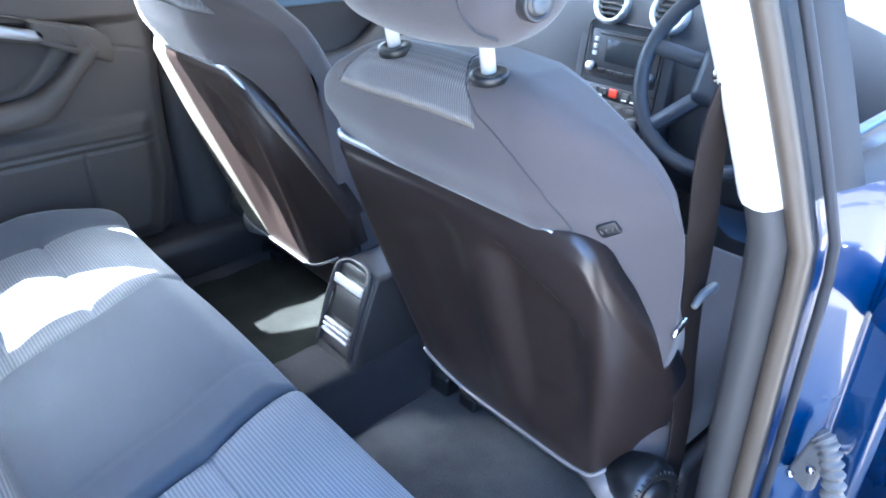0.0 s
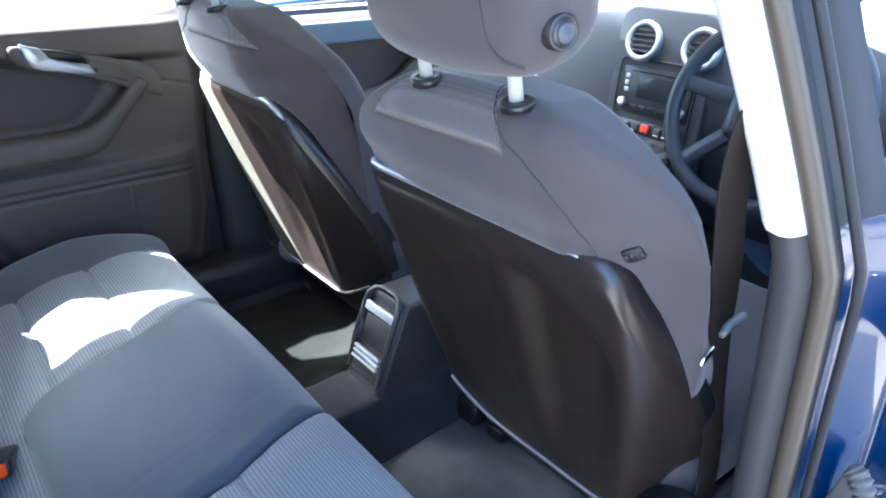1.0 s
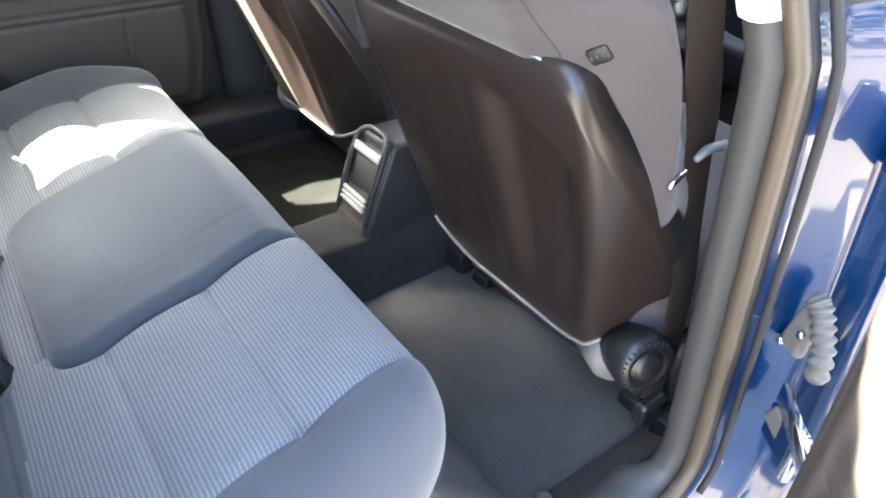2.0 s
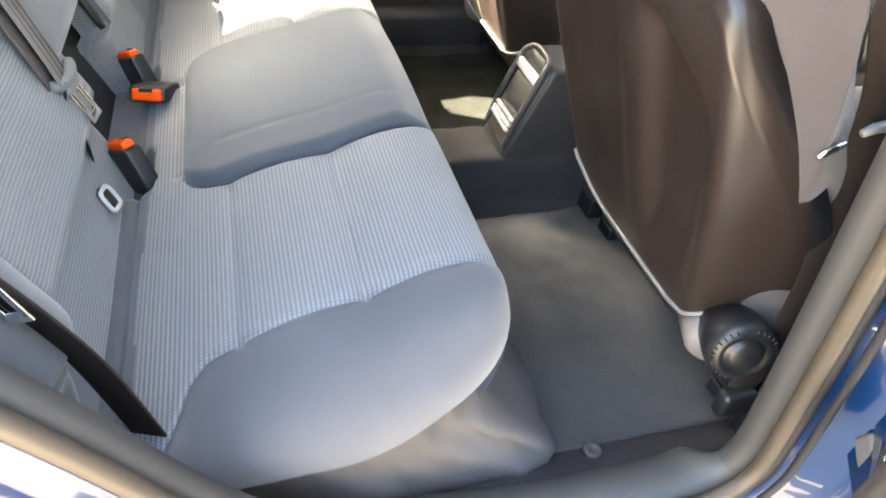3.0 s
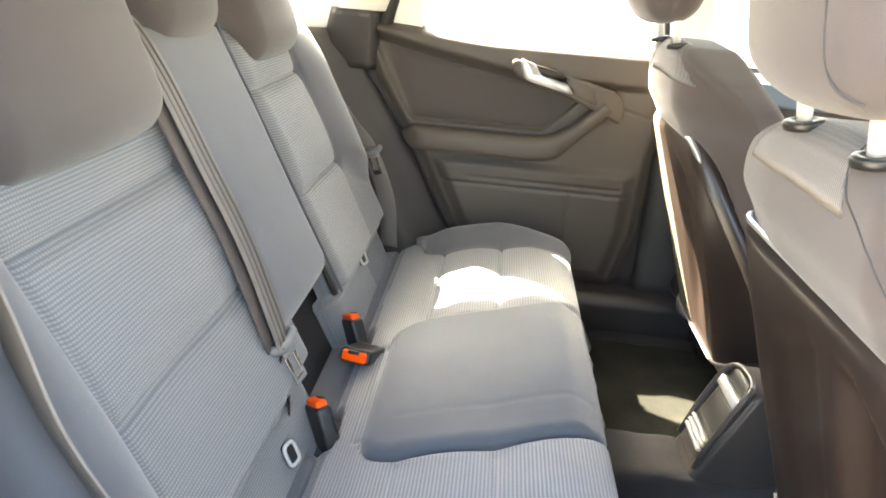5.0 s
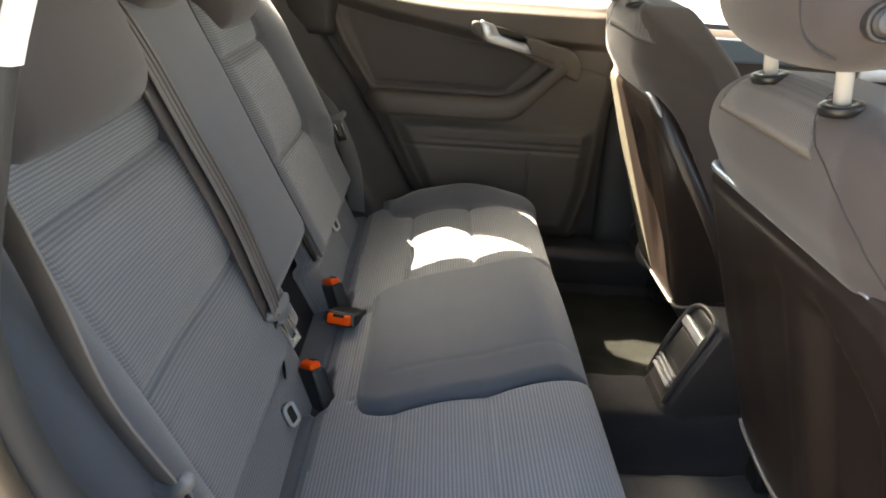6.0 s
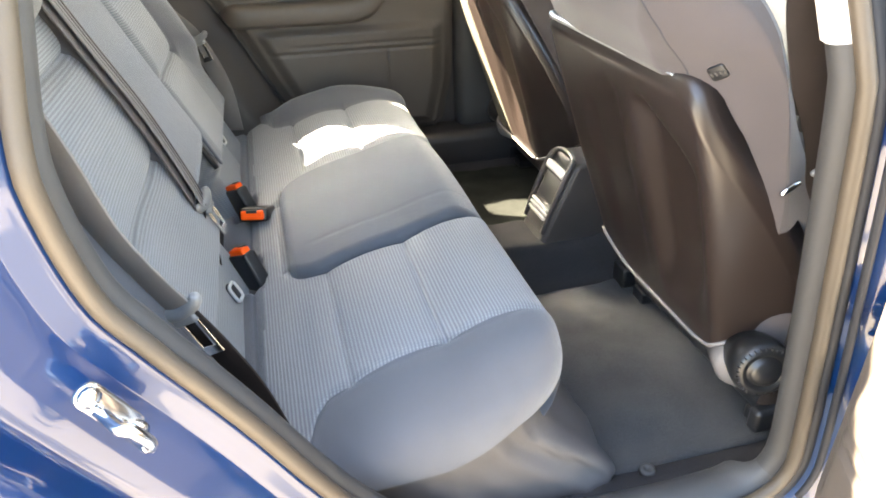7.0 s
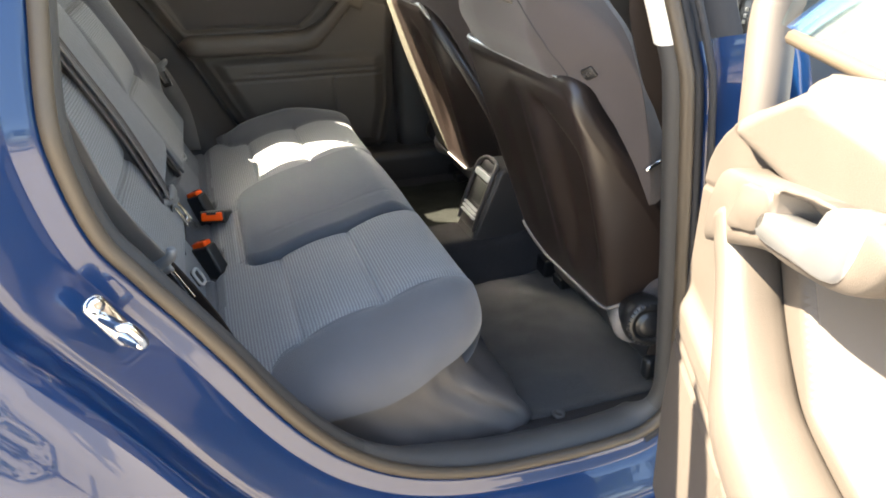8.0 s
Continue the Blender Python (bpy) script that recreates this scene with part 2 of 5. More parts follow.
def block(hx, hy, hz, r, n=6, m=None, warp=None, k=4):
    """A box with rounded edges, with n steps along each straight stretch; warp bends it, m places it."""
    def steps(h):
        h2 = max(h - r, 0.0)
        edge = [h2 + r * math.tan(math.pi / 4 * i / k) for i in range(1, k + 1)]
        inner = [h2 * (2 * i / n - 1) for i in range(n + 1)] if h2 > 1e-6 else [0.0]
        return [-e for e in reversed(edge)] + inner + edge
    sx, sy, sz = steps(hx), steps(hy), steps(hz)
    H = (hx, hy, hz)
    index, verts, faces = {}, [], []

    def vert(p):
        key = tuple(round(c, 7) for c in p)
        if key not in index:
            q = [max(-(h - r), min(h - r, c)) for c, h in zip(p, H)]
            d = Vector([a - b for a, b in zip(p, q)])
            v = Vector(q) + (d.normalized() * r if d.length > 1e-9 else d)
            if warp:
                v = Vector(warp(v))
            index[key] = len(verts)
            verts.append(m @ v if m else v)
        return index[key]
    for axis, (a, b) in ((0, (sy, sz)), (1, (sx, sz)), (2, (sx, sy))):
        for sign in (-1, 1):
            h = H[axis] * sign
            for i in range(len(a) - 1):
                for j in range(len(b) - 1):
                    quad = []
                    for u, v in ((a[i], b[j]), (a[i + 1], b[j]), (a[i + 1], b[j + 1]), (a[i], b[j + 1])):
                        p = [u, v]
                        p.insert(axis, h)
                        quad.append(vert(p))
                    faces.append(tuple(quad))
    return verts, faces


def sheet(fn, nu, nv, closed_u=False):
    verts = [Vector(fn(i / nu, j / nv)) for j in range(nv + 1) for i in range(nu + (0 if closed_u else 1))]
    w = nu + (0 if closed_u else 1)
    faces = []
    for j in range(nv):
        for i in range(nu):
            k = (i + 1) % w
            faces.append((j * w + i, j * w + k, (j + 1) * w + k, (j + 1) * w + i))
    return verts, faces


def thick_sheet(fn, nu, nv, back):
    """A closed slab: the surface fn(u, v), and the same moved by back."""
    back = Vector(back)
    a, f = sheet(fn, nu, nv)
    w = nu + 1
    n = len(a)
    verts = a + [p + back for p in a]
    faces = list(f) + [tuple(i + n for i in reversed(q)) for q in f]
    rim = [i for i in range(w)] + [j * w + nu for j in range(1, nv + 1)] + [nv * w + i for i in range(nu - 1, -1, -1)] + [j * w for j in range(nv - 1, 0, -1)]
    for i, p in enumerate(rim):
        q = rim[(i + 1) % len(rim)]
        faces.append((p, q, q + n, p + n))
    return verts, faces


def slab(outline, depth, m, bevel=0.004, steps=2):
    """A plate: an outline in its own x, y, as deep as depth towards -z, with a rounded front rim; m places it."""
    p = [Vector((x, y, 0)) for x, y in outline]
    mid = sum(p, Vector()) / len(p)
    rings = [[q + Vector((0, 0, -depth)) for q in p], [q + Vector((0, 0, -bevel)) for q in p]]
    for i in range(1, steps + 1):
        a = math.pi / 2 * i / steps
        inset = bevel * (1 - math.cos(a))
        rings.append([q + (mid - q).normalized() * inset + Vector((0, 0, -bevel * (1 - math.sin(a)))) for q in p])
    return moved(loft(rings), m)


def rounded(w, h, r, k=5):
    out = []
    for cx, cy, a0 in ((w / 2 - r, h / 2 - r, 0), (-w / 2 + r, h / 2 - r, 90), (-w / 2 + r, -h / 2 + r, 180), (w / 2 - r, -h / 2 + r, 270)):
        for i in range(k + 1):
            a = radians(a0 + 90 * i / k)
            out.append((cx + r * math.cos(a), cy + r * math.sin(a)))
    return out


def facing(at, normal, up=(0, 0, 1)):
    """A frame at a place whose z looks along normal and whose y is up."""
    z = Vector(normal).normalized()
    y = Vector(up)
    y = (y - z * y.dot(z)).normalized()
    x = y.cross(z)
    m = Matrix((x, y, z)).transposed().to_4x4()
    m.translation = at
    return m


def lathe(profile, m, n=24):
    """A turned shape: (radius, height) pairs about the frame's z."""
    rings = [[Vector((r * math.cos(2 * math.pi * i / n), r * math.sin(2 * math.pi * i / n), h)) for i in range(n)] for r, h in profile]
    return moved(loft(rings), m)


def ease(a, b, x):
    t = max(0.0, min(1.0, (x - a) / (b - a)))
    return t * t * (3 - 2 * t)


def line_at(points, x):
    """Straight interpolation through (x, y) pairs in order of x."""
    for (a, b), (c, d) in zip(points, points[1:]):
        if x <= c:
            return b + (d - b) * max(0.0, min(1.0, (x - a) / (c - a)))
    return points[-1][1]


# ---- the car's shell ----
def lean(z):
    """How far the sides lean in above the waistline."""
    return 0.30 * max(0.0, z - 0.97) + 0.25 * max(0.0, z - 1.25) ** 2


APERTURE = [(0.296, 0.415), (0.296, 0.487), (0.262, 0.744), (0.219, 1.007), (0.165, 1.200), (0.110, 1.350), (0.030, 1.412), (-0.150, 1.418), (-0.330, 1.375),
            (-0.430, 1.260), (-0.470, 1.150), (-0.486, 1.060), (-0.494, 0.966), (-0.478, 0.866), (-0.447, 0.808), (-0.409, 0.748), (-0.369, 0.682), (-0.323, 0.600), (-0.277, 0.531),
            (-0.217, 0.467), (-0.136, 0.416), (-0.027, 0.383), (0.113, 0.371), (0.205, 0.371), (0.262, 0.380)]
RING = [(p.x, p.y) for p in smooth_line([(y, z, 0) for y, z in APERTURE], 7, True)]
COUNT = len(RING)


def outward(i):
    a, b = RING[i - 1], RING[(i + 1) % COUNT]
    ty, tz = b[0] - a[0], b[1] - a[1]
    n = math.hypot(ty, tz)
    return tz / n, -ty / n


def ring_strip(profile, side=1, span=None, seal=0.0):
    """A strip that follows the door opening: profile gives (way out from the opening, x)."""
    ids = list(range(COUNT)) + [0] if span is None else [i % COUNT for i in range(span[0], span[0] + (span[1] - span[0] - 1) % COUNT + 2)]
    rows = []
    for i in ids:
        ny, nz = outward(i)
        y, z = RING[i]
        flat = 1 - 0.72 * max(0.0, nz) ** 2              # the roof cuts the jamb short above the opening
        slim = 1 - 0.90 * max(0.0, nz) ** 2
        ways = [(d if d < 0.03 else 0.03 + (d - 0.03) * flat, x if x < 0.722 else 0.722 + (x - 0.722) * slim) for d, x in (profile(i) if callable(profile) else profile)]
        rows.append([(side * (x - lean(z + nz * d)), y + ny * d, z + nz * d) for d, x in ways])
    return loft(rows, closed=False, caps=False)


def nearest(y, z):
    return min(range(COUNT), key=lambda i: (RING[i][0] - y) ** 2 + (RING[i][1] - z) ** 2)


B_LOW, B_MID, B_TOP = nearest(0.29, 0.40), nearest(0.222, 0.995), nearest(0.03, 1.41)
C_TOP, C_MID, C_LOW = nearest(-0.33, 1.375), nearest(-0.48, 1.13), nearest(-0.217, 0.467)
TRIM = [(0.030, 0.722), (0.012, 0.718), (0.003, 0.714), (-0.003, 0.708), (-0.005, 0.699), (-0.001, 0.688), (0.012, 0.678), (0.04, 0.668), (0.08, 0.662), (0.10, 0.661), (0.12, 0.660), (0.15, 0.640)]
B_TRIM = [(0.030, 0.722), (0.012, 0.716), (0.002, 0.710), (-0.004, 0.704), (-0.006, 0.696), (-0.003, 0.684), (0.008, 0.675), (0.03, 0.669), (0.07, 0.667), (0.09, 0.668), (0.11, 0.672), (0.12, 0.70)]
SILL = [(0.030, 0.722), (0.012, 0.716), (0.002, 0.708), (-0.004, 0.699), (-0.007, 0.688), (-0.007, 0.676), (-0.003, 0.664), (0.006, 0.652), (0.022, 0.642), (0.040, 0.636), (0.070, 0.622), (0.100, 0.605)]
JAMB = [(0.010, 0.716), (0.016, 0.722), (0.018, 0.7245), (0.019, 0.7260), (0.0205, 0.7270), (0.028, 0.7285), (0.037, 0.7302), (0.0445, 0.7318), (0.0462, 0.7325), (0.0475, 0.7340),
        (0.060, 0.7415), (0.080, 0.7545), (0.0975, 0.7660), (0.0995, 0.7668), (0.1020, 0.7672), (0.1060, 0.7680), (0.1085, 0.7700), (0.1105, 0.7760), (0.1130, 0.7930), (0.1150, 0.8040), (0.1180, 0.8095), (0.1260, 0.8150)]


def blended(i):
    """The sill's section, which runs into those of the pillars at either end."""
    k = (i - C_LOW) % COUNT
    n = (B_LOW - C_LOW) % COUNT
    a, b = 1 - ease(0, 12, k), ease(n - 5, n, k)
    return [(s[0] * (1 - a - b) + c[0] * a + p[0] * b, s[1] * (1 - a - b) + c[1] * a + p[1] * b) for s, c, p in zip(SILL, TRIM, B_TRIM)]


car = thing("car_shell", (0, 0, 0.15), "blue metallic hatchback body shell with an open rear door", "car")
part("door_jamb", ring_strip(JAMB, 1, (B_TOP, B_MID + COUNT)), PAINT, car, "glossy blue painted door jamb")
part("pillar_applique", ring_strip([(d, x + 0.001) for d, x in JAMB[:12]] + [(0.083, 0.753), (0.084, 0.735), (0.080, 0.700)], 1, (B_MID, B_TOP)), APPLIQUE, car, "dark satin pillar cover")
part("b_pillar_trim", ring_strip(B_TRIM, 1, (B_LOW, B_MID)), PILLAR, car, "dark grey grained plastic lower pillar trim")
part("b_pillar_upper_trim", ring_strip([(d - 0.003, x - 0.002) for d, x in B_TRIM], 1, (B_MID, B_TOP)), CREAM, car, "pale upper pillar trim")
part("roof_rail_trim", ring_strip(TRIM, 1, (B_TOP, C_TOP)), CREAM, car, "pale cloth roof rail")
part("c_pillar_upper_trim", ring_strip([(d - 0.003, x) for d, x in TRIM[:5]], 1, (C_TOP, C_MID)), CREAM, car, "pale upper pillar trim")
part("c_pillar_trim", ring_strip(TRIM, 1, (C_MID, C_LOW)), PILLAR, car, "dark grey grained plastic pillar trim")
part("sill_trim", ring_strip(blended, 1, (C_LOW, B_LOW + COUNT)), SILLTRIM, car, "scuffed dark plastic sill trim")
part("seal_carrier", ring_strip([(d, x + 0.003) for d, x in JAMB[:6]] + [(0.0300, 0.7280)], 1, (B_LOW - 6, B_TOP)), APPLIQUE, car, "dark seal carrier")
seal_line = []
for i in range(COUNT):
    ny, nz = outward(i)
    y, z = RING[i]
    seal_line.append((0.7235 - lean(z + nz * 0.008), y + ny * 0.008, z + nz * 0.008))
part("door_seal", tube(seal_line, 0.0095, 12, True), RUBBER, car, "dark rubber door seal")
second = []
for i in range(COUNT):
    ny, nz = outward(i)
    y, z = RING[i]
    second.append((0.742 - lean(z + nz * 0.030), y + ny * 0.033, z + nz * 0.033))
part("weatherstrip", tube([second[i % COUNT] for i in range(B_LOW - COUNT, B_TOP)], 0.005, 8), APPLIQUE, car, "thin dark rubber lip")


def quarter(u, v):
    """The rear wing outside the door opening, spreading back and down from the jamb."""
    i = int(round(C_TOP + (C_LOW + 6 - C_TOP) * u))
    ny, nz = outward(i % COUNT)
    y, z = RING[i % COUNT]
    d = 0.126 + (min(0.901, (z - 0.215) / max(0.05, -nz)) - 0.126) * v
    yy, zz = y + ny * d, z + nz * d
    yy = min(yy, y - 0.05 - 0.0)
    zz = min(max(zz, 0.22), 1.40)
    bulge = 0.030 * ease(0, 0.25, v) - 0.06 * max(0.0, 0.55 - zz) ** 2
    return 0.815 + 0.035 * ease(0, 0.12, v) + bulge - lean(zz) * 0.9, yy, zz


part("rear_wing", sheet(quarter, C_LOW + 6 - C_TOP, 48), PAINT, car, "glossy blue rear wing")


def sill_skin(u, v):
    y = -0.30 + 1.9 * u
    p = [(0.850, 0.235), (0.858, 0.222), (0.858, 0.205), (0.846, 0.19), (0.83, 0.18), (0.81, 0.15), (0.70, 0.14)]
    k = v * (len(p) - 1)
    i = min(int(k), len(p) - 2)
    f = k - i
    return p[i][0] * (1 - f) + p[i + 1][0] * f, y, p[i][1] * (1 - f) + p[i + 1][1] * f


part("sill_panel", sheet(sill_skin, 30, 18), PAINT, car, "blue painted sill")
part("sill_guard", block(0.012, 0.95, 0.035, 0.01, 10, Matrix.Translation((0.828, 0.62, 0.155))), BLACK, car, "black plastic sill guard")

# Roof, ends and the far side.
part("roof", thick_sheet(lambda u, v: ((2 * u - 1) * 0.575, -1.25 + 1.95 * v, 1.475 - 0.045 * (2 * u - 1) ** 2 - 0.05 * (2 * v - 1) ** 2), 24, 24, (0, 0, 0.02)), PAINT, car)


def left_side(u, v):
    y = -1.35 + 3.0 * u
    z = 0.16 + (0.99 - 0.16) * v
    return -0.845 + 0.05 * max(0, 0.5 - z) - 0.02 * math.sin(math.pi * v), y, z


part("far_side_panel", thick_sheet(left_side, 40, 16, (0.02, 0, 0)), PAINT, car)
part("far_side_lining", thick_sheet(lambda u, v: (-0.735, -0.95 + 2.35 * u, 0.36 + 0.68 * v), 10, 6, (-0.012, 0, 0)), DARK, car, "dark inner side lining")


def far_quarter(u, v):
    """The moulded trim between the bench and the closed door."""
    z = 0.45 + 0.60 * v
    front = line_at([(0.44, -0.195), (0.49, -0.235), (0.582, -0.288), (0.764, -0.380), (0.944, -0.500), (1.06, -0.545)], z) - 0.012
    y = front - 0.34 * u
    return -0.705 + 0.060 * ease(0.0, 0.35, u) + 0.012 * ease(0.0, 0.05, u), y, z


part("far_quarter_trim", thick_sheet(far_quarter, 30, 24, (-0.02, 0, 0)), DARK, car, "dark moulded rear quarter trim")
part("far_sill_trim", block(0.07, 1.3, 0.06, 0.03, 8, Matrix.Translation((-0.685, 0.45, 0.385))), DARK, car)


def pillar(name, low, high, wide, mat, side, thick=0.035):
    """A roof pillar from (y, z) low to (y, z) high at one side of the car."""
    rings = []
    for k in range(9):
        t = k / 8
        y, z = low[0] + (high[0] - low[0]) * t, low[1] + (high[1] - low[1]) * t
        x = side * (0.715 - lean(z))
        w = wide[0] + (wide[1] - wide[0]) * t
        rings.append([(x + side * thick * a, y + w / 2 * b, z) for a, b in ((-1, -0.6), (-0.7, -0.9), (0.2, -1), (1, -0.9), (1, 0.9), (0.2, 1), (-0.7, 0.9), (-1, 0.6))])
    return part(name, loft(rings), mat, car)


pillar("far_b_pillar", (0.275, 0.99), (0.175, 1.43), (0.11, 0.09), CREAM, -1)
pillar("far_b_pillar_base", (0.31, 0.42), (0.276, 0.985), (0.15, 0.11), PILLAR, -1)
pillar("far_c_pillar", (-0.525, 1.10), (-0.430, 1.42), (0.12, 0.19), CREAM, -1)
pillar("far_c_pillar_base", (-0.565, 0.96), (-0.540, 1.10), (0.16, 0.12), DARK, -1)
pillar("far_d_pillar", (-1.22, 1.00), (-0.98, 1.42), (0.26, 0.26), CREAM, -1)
# Unseen panels added to cut the sun patches on bench and floor to shape.
def sun_mask(y0, y1, z0, z1):
    return thick_sheet(lambda u, v: (-0.735 + lean(z0 + (z1 - z0) * v), y0 + (y1 - y0) * u, z0 + (z1 - z0) * v), 8, 6, (0.012, 0, 0))


part("far_sun_mask", sun_mask(-0.58, -1.33, 1.400, 1.435), CREAM, car, "pale added quarter panel that shapes the sun patches")
# Added to stop a second streak of sun on the floor.
part("far_sun_mask", sun_mask(-0.42, -0.57, 1.325, 1.435), CREAM, car, "pale added quarter panel that shapes the sun patches")
part("far_sun_mask", sun_mask(-0.38, -0.98, 0.96, 1.165), CREAM, car, "pale added quarter panel that shapes the sun patches")
part("far_sun_mask", sun_mask(-0.98, -1.33, 1.02, 1.400), CREAM, car, "pale added quarter panel that shapes the sun patches")
# Unseen strip added above the window to keep sun off the far seat's middle.
part("far_rail_sun_mask", thick_sheet(lambda u, v: (-0.735 + lean(1.365 + 0.08 * v), 0.27 - 0.62 * u, 1.365 + 0.08 * v), 10, 4, (0.012, 0, 0)), CREAM, car, "pale added strip that narrows the sun on the far seat")
pillar("far_a_pillar", (1.30, 1.03), (0.66, 1.42), (0.10, 0.08), CREAM, -1)
pillar("a_pillar", (1.30, 1.03), (0.66, 1.42), (0.10, 0.08), CREAM, 1)
pillar("d_pillar", (-1.22, 1.00), (-0.98, 1.42), (0.26, 0.26), CREAM, 1)
part("far_roof_rail", tube(smooth_line([(-0.565, -1.2, 1.39), (-0.565, -0.5, 1.435), (-0.565, 0.2, 1.445), (-0.565, 0.7, 1.41)], 6), 0.028, 10), CREAM, car)
# Unseen panel added under the windscreen's top to shade the dashboard.
part("dash_sun_mask", thick_sheet(lambda u, v: ((2 * u - 1) * (0.70 - 0.14 * (0.66 + 0.36 * v)) * 0.985, 1.485 - 0.82 * (0.66 + 0.36 * v) - 0.10 * (2 * u - 1) ** 2, 1.025 + 0.38 * (0.66 + 0.36 * v)), 16, 8, (0, -0.018, -0.006)), CREAM, car, "pale added panel that keeps the sun off the dashboard")
part("tailgate", thick_sheet(lambda u, v: ((2 * u - 1) * 0.70, -1.42 - 0.06 * math.sin(math.pi * v), 0.3 + 0.75 * v), 10, 8, (0, 0.03, 0)), PAINT, car)
part("bulkhead", thick_sheet(lambda u, v: ((2 * u - 1) * 0.80, 1.62, 0.2 + 0.80 * v), 10, 6, (0, 0.03, 0)), PAINT, car)
part("bonnet", thick_sheet(lambda u, v: ((2 * u - 1) * 0.78, 1.64 + 1.0 * v, 0.945 - 0.05 * (2 * u - 1) ** 2 - 0.22 * v * v), 12, 10, (0, 0, -0.02)), PAINT, car)
# The wheel arch and closing plates behind the bench keep daylight out from below.
part("boot_floor", block(0.80, 0.42, 0.02, 0.01, 4, Matrix.Translation((0, -1.02, 0.50))), CARPET, car)
part("parcel_shelf", block(0.62, 0.27, 0.012, 0.008, 4, Matrix.Translation((0, -1.05, 1.00))), CARPET, car)


def pane(name, fn, nu, nv, mat, label):
    ob = part(name, sheet(fn, nu, nv), mat, car, label)
    ob.visible_shadow = False
    return ob


pane("windscreen", lambda u, v: ((2 * u - 1) * (0.70 - 0.14 * v), 1.50 - 0.82 * v - 0.10 * (2 * u - 1) ** 2, 1.03 + 0.38 * v), 10, 6, PANE, "clear windscreen")
pane("rear_window", lambda u, v: ((2 * u - 1) * (0.62 - 0.10 * v), -1.44 + 0.26 * v, 1.05 + 0.34 * v), 8, 4, PANE, "clear rear window")
pane("far_rear_pane", lambda u, v: (-0.735 + lean(1.05 + 0.36 * v), 0.22 - 0.76 * u, 1.05 + 0.36 * v), 6, 6, PANE, "clear door glass")
pane("far_quarter_pane", lambda u, v: (-0.735 + lean(1.15 + 0.26 * v), -0.48 - 0.52 * u, 1.15 + 0.26 * v), 6, 6, PANE, "clear quarter glass")
pane("far_front_pane", lambda u, v: (-0.735 + lean(1.05 + 0.36 * v), 0.30 + 0.95 * u, 1.05 + 0.36 * v), 6, 6, PANE, "clear door glass")

# Floor, headlining and ground.
def floor_shape(u, v):
    x, y = -0.66 + 1.32 * u, -0.50 + 2.0 * v
    tunnel = 0.092 * (1 - ease(0.055, 0.120, abs(x + 0.03))) + 0.05 * (1 - ease(0.07, 0.17, abs(x))) * ease(0.30, 0.6, y)
    scuff = 0.004 * noise.noise((x * 9, y * 9, 0)) + 0.003 * noise.noise((x * 23, y * 23, 4))
    return x, y, 0.325 + tunnel + 0.035 * ease(0.56, 0.66, abs(x)) + scuff


floor = part("floor", thick_sheet(floor_shape, 120, 120, (0, 0, -0.05)), CARPET, None, "dark grey carpeted car floor", kind="structure")
ceiling = part("ceiling", thick_sheet(lambda u, v: ((2 * u - 1) * 0.56, -1.20 + 1.85 * v, 1.452 - 0.045 * (2 * u - 1) ** 2 - 0.05 * (2 * v - 1) ** 2), 16, 16, (0, 0, 0.008)), CREAM, None, "pale cloth headlining", kind="structure")
ground = part("ground", sheet(lambda u, v: ((2 * u - 1) * 600 * abs(2 * u - 1) ** 2, (2 * v - 1) * 600 * abs(2 * v - 1) ** 2, 0.0), 40, 40), GROUND, None, "pale sunlit concrete drive", kind="structure")

def mat_shape(u, v, x0=0.095, wide=0.510):
    """A loose footwell mat, a little wavy, with its edges turned down."""
    x, y = x0 + wide * u, 0.010 + 0.46 * v + 0.05 * (1 - u) * (1 - v)
    edge = min(u * 0.5, (1 - u) * 0.5, v * 0.46, (1 - v) * 0.46)
    return x, y, floor_shape((x + 0.66) / 1.32, (y + 0.50) / 2.0)[2] + 0.009 - 0.006 * (1 - ease(0, 0.012, edge)) + 0.003 * noise.noise((x * 7, y * 7, 9))


part("floor_mat", thick_sheet(mat_shape, 60, 50, (0, 0, -0.005)), MAT, None, "dusty dark grey carpet mat in the footwell", category="floor mat", group="floor mats")
# Added mat; its dark colour dims the sun that falls on it.
part("floor_mat", thick_sheet(lambda u, v: mat_shape(u, v, -0.585, 0.440), 60, 50, (0, 0, -0.005)), SUNDIM_MAT, None, "added far footwell mat, darkened to dim the sun patch", category="floor mat", group="floor mats")

# Unseen hedge, added to cut the bright horizon mirrored in the blue paint.
rnd = random.Random(5)
hv, hf = [], []
for k in range(9000):
    at = Vector((7.5 + 1.4 * rnd.random(), -22 + 44 * rnd.random(), 0))
    at.z = (2.3 + 0.5 * noise.noise((at.y * 0.6, 0, 0))) * rnd.random() ** 0.7
    side, up = Vector((rnd.uniform(-1, 1), rnd.uniform(-1, 1), rnd.uniform(-1, 1))).normalized(), Vector((rnd.uniform(-1, 1), rnd.uniform(-1, 1), rnd.uniform(-1, 1)))
    up = (up - side * up.dot(side)).normalized()
    n = len(hv)
    hv += [at - side * 0.14, at - up * 0.07, at + side * 0.14, at + up * 0.07]
    hf.append((n, n + 1, n + 2, n + 3))
part("hedge", (hv, hf), LEAF, None, "unseen green hedge added to darken the paint's reflections", category="hedge", kind="stuff")


# ---- doors ----
FRONT_EDGE = [(0.440, 0.060), (0.470, 0.032), (0.60, 0.004), (0.80, 0.000), (0.88, -0.006), (0.920, 0.000), (0.944, 0.014), (0.970, 0.037), (0.993, 0.067), (1.012, 0.102), (1.028, 0.145), (1.05, 0.22)]
